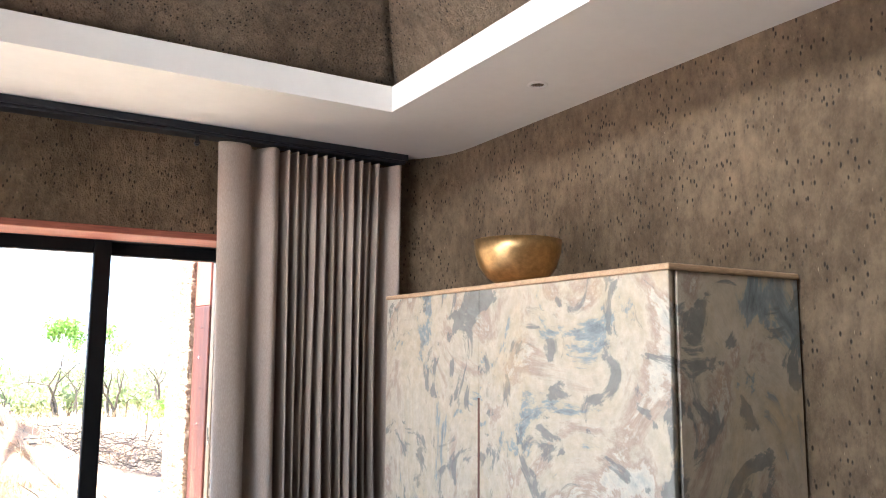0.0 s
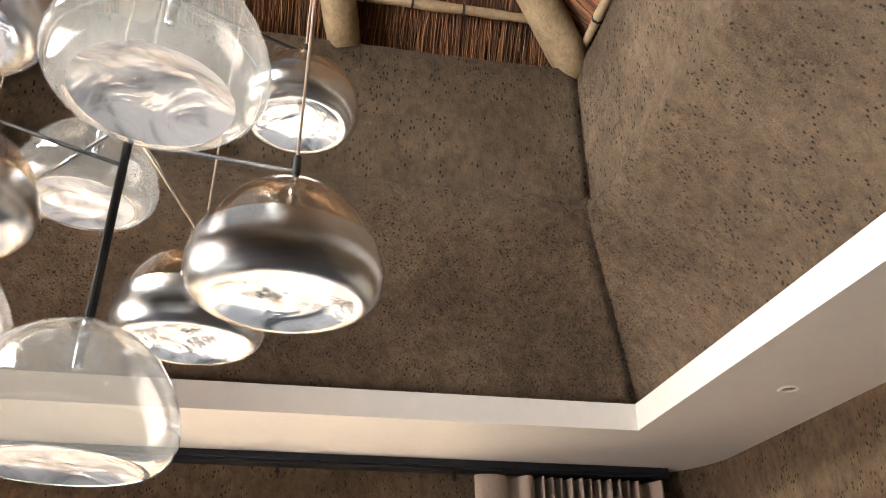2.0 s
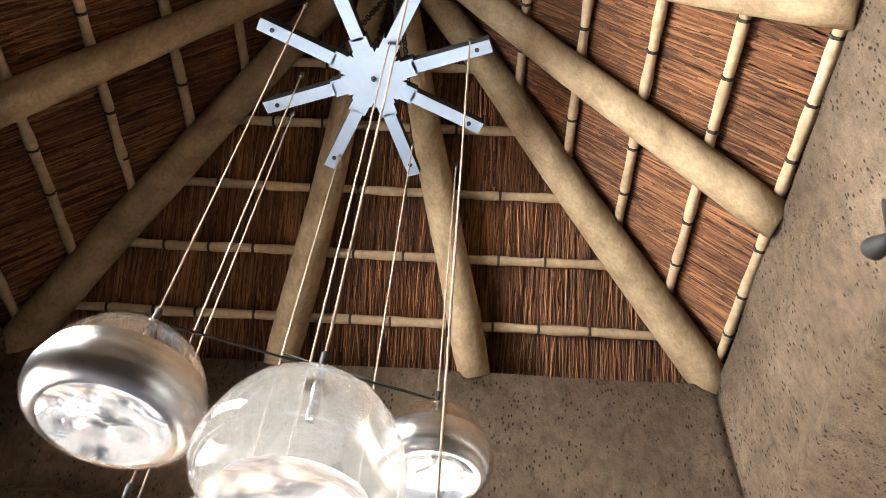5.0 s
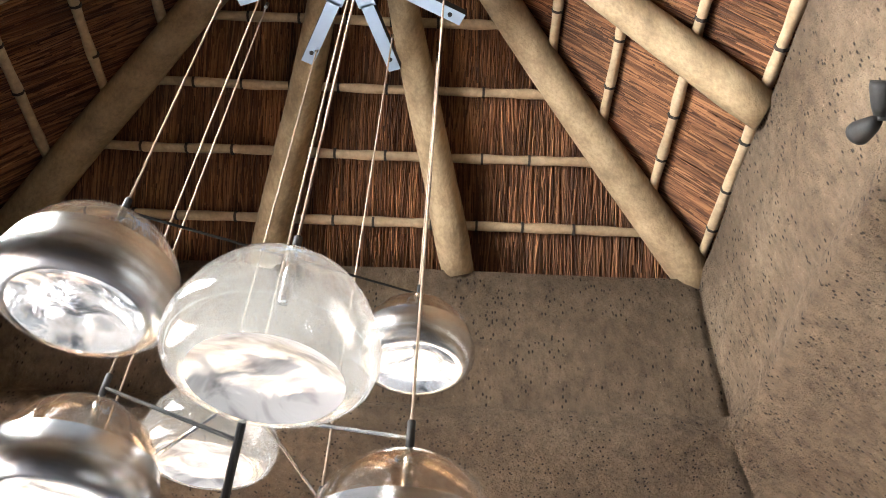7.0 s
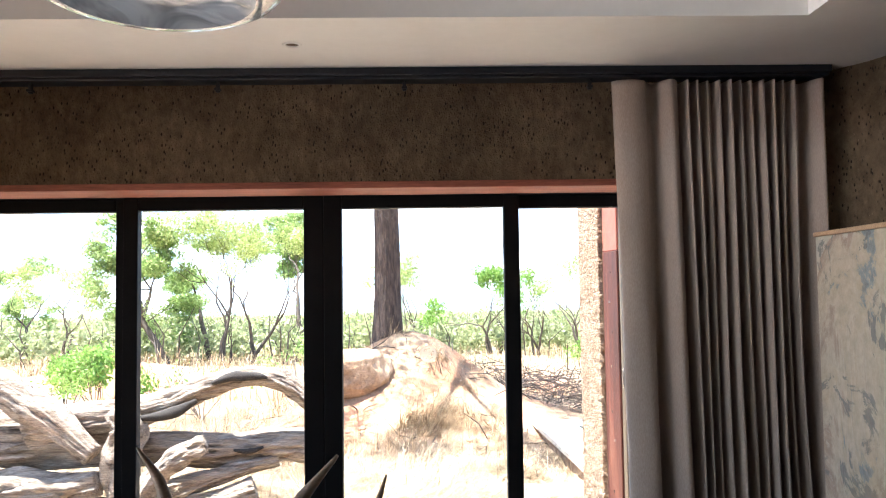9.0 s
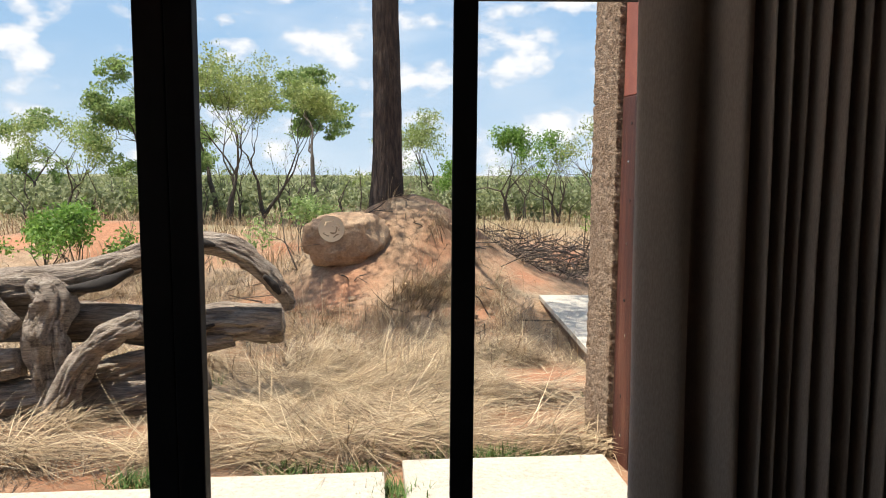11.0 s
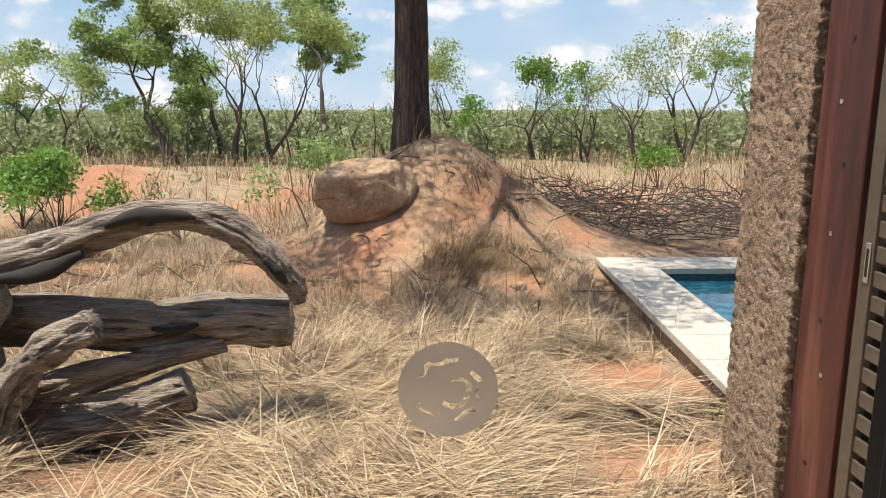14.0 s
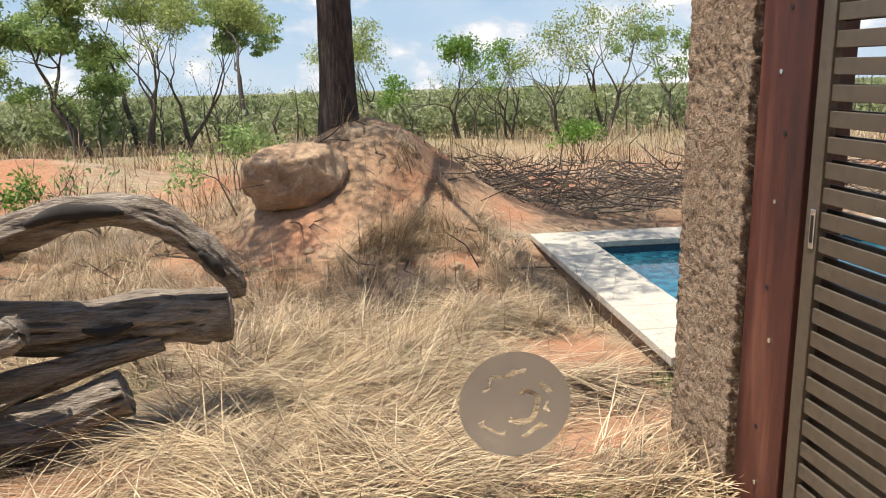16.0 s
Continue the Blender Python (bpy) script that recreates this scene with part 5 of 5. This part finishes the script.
# ---- dry grass, green tufts, twigs and scrub ----
def blades(name, pos, length, width, lean, rng, material, label, category, az=None, segs=3):
    """Bent grass blades."""
    n = len(pos)
    if az is None:
        az = rng.random(n) * 2 * math.pi
    if lean[2] is not None:
        flow = np.array([noise.noise(Vector((p[0] * 0.9, p[1] * 0.9, lean[2]))) for p in pos])
        az = np.where(rng.random(n) < 0.5, 0.0, math.pi) + flow * 2.6 + rng.normal(0, 0.5, n)
    dirh = np.stack([np.cos(az), np.sin(az), np.zeros(n)], 1)
    side = np.stack([-np.sin(az), np.cos(az), np.zeros(n)], 1)
    L = length[0] + (length[1] - length[0]) * rng.random(n)
    th = lean[0] + (lean[1] - lean[0]) * rng.random(n)
    curve = rng.normal(0.30, 0.25, n) * 3 / segs
    w = (width * (0.6 + 0.8 * rng.random(n)))[:, None]
    pts = [pos]
    p = pos
    for k in range(segs):
        a = np.minimum(th + curve * k, 1.6)
        p = p + (dirh * np.sin(a)[:, None] + np.array([0, 0, 1.0])[None] * np.cos(a)[:, None]) * (L / segs)[:, None]
        pts.append(p)
    ws = [1.0 - 0.88 * (k / segs) ** 1.8 for k in range(segs + 1)]
    vs = []
    for q, k in zip(pts, ws):
        vs += [q - side * w * k, q + side * w * k]
    verts = np.stack(vs, 1).reshape(-1, 3)
    base = (np.arange(n) * 2 * (segs + 1))[:, None, None]
    faces = (np.array([[2 * k, 2 * k + 1, 2 * k + 3, 2 * k + 2] for k in range(segs)])[None] + base).reshape(-1, 4)
    o = from_arrays(name, verts, faces, material)
    tagged(o, label, category, kind="stuff")
    return o


def scatter(n, x0, x1, y0, y1, rng, thresh, scale, seed):
    out = []
    while len(out) < n:
        x, y = float(rng.uniform(x0, x1)), float(rng.uniform(y0, y1))
        v = noise.noise(Vector((x * scale, y * scale, seed)))
        if v < thresh and rng.random() > 0.07:
            continue
        if 3.25 < x < 9.0 and 4.3 < y < 9.6:
            continue
        if y < 3.3 and x > 1.4:
            continue
        if 2.3 < x < 3.0 and y < 3.3:
            continue
        if y > 8 and math.hypot((x - 0.37) / 0.7, (y - 10.1) / 0.6) < 1:
            continue
        if x > 1.0 and math.hypot((x - 2.6) / 1.5, (y - 10.6) / 1.5) < 1 and rng.random() < 0.75:
            continue
        if any(math.hypot(x - bx, (y - by) * 1.5) < br * 0.62 for bx, by, br in BARE) and rng.random() < 0.88:
            continue
        if math.hypot((x - 0.5) / 0.9, (y - 9.1) / 0.5) < 1 and rng.random() < 0.8:
            continue
        out.append((x, y, ground_z(x, y) - 0.01))
    return np.array(out)


rg = np.random.default_rng(9)
blades("grass_litter", scatter(20000, -6.5, 4.2, 2.7, 7.2, rg, -0.1, 0.9, 3), (0.15, 0.5), 0.0032, (1.1, 1.5, 2.5), rg, M_LITTER, "matted grey-brown dead grass litter", "grass")
blades("grass_litter", scatter(18000, -7, 6.5, 6.6, 12.8, rg, -0.1, 0.7, 5), (0.15, 0.45), 0.004, (0.9, 1.5, 6.5), rg, M_LITTER, "grey-brown dead grass litter on sandy soil", "grass")
blades("standing_grass", scatter(2200, -6.5, 4.0, 5.2, 11, rg, 0.12, 1.1, 8), (0.35, 0.8), 0.0022, (0.0, 0.55, None), rg, M_STRAW, "upright tufts of dry grass", "grass")
blades("far_grass", scatter(34000, -26, 28, 12.5, 40, rg, -0.2, 0.35, 7), (0.25, 0.75), 0.008, (0.0, 0.8, None), rg, M_STRAW, "dry golden veld grass", "grass")
blades("fallen_straw", scatter(5500, -6.0, 4.0, 2.8, 9.0, rg, -0.05, 0.8, 12), (0.4, 0.9), 0.0036, (1.2, 1.5, 9.5), rg, M_PALE, "long pale straw lying over the grass", "grass")


def tussocks(name, count, x0, x1, y0, y1, each, length, width, lay, material, label, heap=0.0):
    """Clumps whose blades rise together, bend over one way and lie down."""
    pos, az = [], []
    while len(pos) < count * each:
        cx, cy = float(rg.uniform(x0, x1)), float(rg.uniform(y0, y1))
        if noise.noise(Vector((cx * 0.8, cy * 0.8, 4))) < -0.16 or (2.9 < cx < 9 and 4.1 < cy < 9.6) or math.hypot(cx - 0.43, cy - 10.1) < 0.85:
            continue
        if any(math.hypot(cx - bx, (cy - by) * 1.5) < br * 0.6 for bx, by, br in BARE) and rg.random() < 0.85:
            continue
        if math.hypot(cx - 1.7, cy - 11.2) < 1.5 and rg.random() < 0.85:
            continue
        if cx < -0.45 and 3.3 < cy < 5.4 and rg.random() < 0.9:
            continue
        way = 1.5 * noise.noise(Vector((cx * 0.55, cy * 0.55, 21))) + (math.pi if rg.random() < 0.4 else 0.0)
        for _ in range(each):
            x, y = cx + float(rg.normal(0, 0.07)), cy + float(rg.normal(0, 0.07))
            pos.append((x, y, ground_z(x, y) - 0.01 + heap * float(rg.random())))
            az.append(way + float(rg.normal(0, 0.6)))
    blades(name, np.array(pos), length, width, lay, rg, material, label, "grass", az=np.array(az), segs=5)


tussocks("grass_tussocks", 230, -6.0, 3.0, 2.9, 6.6, 55, (0.4, 0.95), 0.0036, (1.1, 1.5, None), M_PALE, "swept-over tussocks of long pale straw", 0.14)
tussocks("grass_tussocks", 190, -6.0, 3.2, 2.9, 6.6, 50, (0.25, 0.6), 0.0034, (0.9, 1.45, None), M_STRAW, "brown dry tussocks of veld grass", 0.1)
tussocks("grass_tussocks", 380, -6.5, 3.4, 6.0, 12.4, 34, (0.2, 0.5), 0.0042, (0.5, 1.35, None), M_STRAW, "dry tussocks of golden veld grass")
tussocks("mound_grass", 28, 0.6, 2.6, 8.6, 10.8, 40, (0.2, 0.5), 0.0036, (0.1, 1.2, None), M_STRAW, "dry tufts on the slope of the mound")
tussocks("grass_tussocks", 150, -6.0, 3.2, 6.0, 10.8, 26, (0.25, 0.55), 0.0038, (0.3, 1.3, None), M_PALE, "pale straw tussocks on sandy soil")
_tuft = []
for cx, cy in [(-0.6, 2.6), (0.3, 2.75), (0.7, 2.65), (1.7, 2.95), (2.0, 2.8), (1.9, 3.1), (1.0, 1.6), (0.5, 1.55), (1.5, 1.65), (2.1, 1.65), (-0.2, 1.5), (-0.6, 2.5), (3.1, 4.7), (3.15, 4.4), (0.95, 2.1), (0.97, 2.3), (1.3, 3.0), (-0.9, 5.6)]:
    for _ in range(170):
        x, y = cx + float(rg.normal(0, 0.12)), cy + float(rg.normal(0, 0.07))
        _tuft.append((x, y, ground_z(x, y) - 0.01))
blades("green_grass", np.array(_tuft), (0.05, 0.14), 0.004, (0.1, 0.9, None), rg, M_GRASSGREEN, "fresh green grass tufts by the slabs", "grass")


def twigs(name, n, x0, x1, y0, y1, h, rng, label):
    bm = bmesh.new()
    for i in range(n):
        x, y = float(rng.uniform(x0, x1)), float(rng.uniform(y0, y1))
        z = ground_z(x, y) + float(rng.random()) ** 1.6 * h
        p = Vector((x, y, z))
        d = Vector((rng.normal(0, 1), rng.normal(0, 1), rng.normal(0.12, 0.35))).normalized()
        L = float(rng.uniform(0.3, 1.1))
        pts = [p, p + d * L * 0.5 + Vector(rng.normal(0, 0.05, 3)), p + d * L + Vector(rng.normal(0, 0.08, 3))]
        r = float(rng.uniform(0.004, 0.014))
        add_tube(bm, pts, [r, r * 0.8, r * 0.3], 4, caps=False)
    o = part(name, bm, M_TWIG)
    tagged(o, label, "twigs", kind="stuff")


twigs("brushwood", 1500, 3.2, 11.5, 10.8, 14.2, 0.55, rg, "grey heap of dry cut brushwood")
twigs("fallen_twigs", 90, -5, 3, 7.2, 11, 0.03, rg, "scattered dry twigs in the grass")


def scrub():
    """Far woods to the horizon."""
    rng = np.random.default_rng(50)
    cs, rs = [], []
    for i in range(5200):
        y = 29 + 330 * float(rng.random()) ** 1.7
        x = float(rng.uniform(-0.85, 0.95)) * (y + 8)
        z = ground_z(x, y)
        h = float(rng.uniform(0.5, 1.5)) * (1.35 if rng.random() < 0.12 else 1.0)
        for k in range(2):
            cs.append((x + rng.normal(0, 0.6), y + rng.normal(0, 0.6), z + h * (0.45 + 0.4 * k)))
            rs.append(h * 0.55)
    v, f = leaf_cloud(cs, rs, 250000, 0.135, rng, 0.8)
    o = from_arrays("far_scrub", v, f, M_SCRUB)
    tagged(o, "green bushveld scrub reaching the horizon, haze put in its colour", "scrub", kind="stuff")
    bm = bmesh.new()
    for i in range(420):
        y = 26 + 90 * float(rng.random()) ** 1.5
        x = float(rng.uniform(-0.8, 0.9)) * (y + 6)
        z = ground_z(x, y)
        h = float(rng.uniform(0.8, 2.6))
        p = Vector((x, y, z))
        add_tube(bm, [p, p + Vector((rng.normal(0, 0.15), 0, h * 0.5)), p + Vector((rng.normal(0, 0.35), 0, h))], [0.035, 0.028, 0.008], 4, caps=False)
    o = part("far_stems", bm, M_TWIG)
    tagged(o, "thin bare grey bush stems", "stems", kind="stuff")


scrub()
for i, (x, y, r) in enumerate([(0.55, 8.9, 0.07), (2.2, 8.2, 0.09), (2.5, 8.4, 0.06), (-3.0, 13.4, 0.16), (1.6, 4.6, 0.04), (-0.2, 8.6, 0.06)]):
    bm = bmesh.new()
    bmesh.ops.create_icosphere(bm, subdivisions=2, radius=r)
    for v in bm.verts:
        v.co *= 1 + 0.3 * noise.noise(v.co * (2 / r) + Vector((i, 0, 0)))
        v.co.z *= 0.7
    o = part("loose_stone", bm, M_ROCK, smooth=True)
    o.location = (x, y, ground_z(x, y) + r * 0.3)
    tagged(o, "small reddish loose stone in the grass", "stone", group="loose stones")

# the garden is laid out on its own axes: turn and shift it to meet the house
GARDEN = Matrix.Translation((-0.2128, -0.4372, 0.1100)) @ Matrix.Rotation(radians(5.958), 4, "Z") @ Matrix.Scale(1.1491, 4)
SCREEN, POOL, TREE, LOGS = (-0.06, 0.28, -0.19), (-0.17, -0.30, 0.05), (0.06, 0.28, -0.06), (0.24, -0.2, 0.03)
SHIFT = {"pier": SCREEN, "red_post": SCREEN, "louvre_screen": SCREEN, "louvre_screen.001": SCREEN, "screen_beam": SCREEN, "swimming_pool": POOL, "big_tree": TREE, "fallen_dead_tree": LOGS}
for ob in list(scene.objects):
    if ob not in INDOORS and ob.parent is None and ob.name not in ("plinth", "wing_wall"):
        ob.matrix_basis = Matrix.Translation(SHIFT.get(ob.name, (0, 0, 0))) @ GARDEN @ ob.matrix_basis
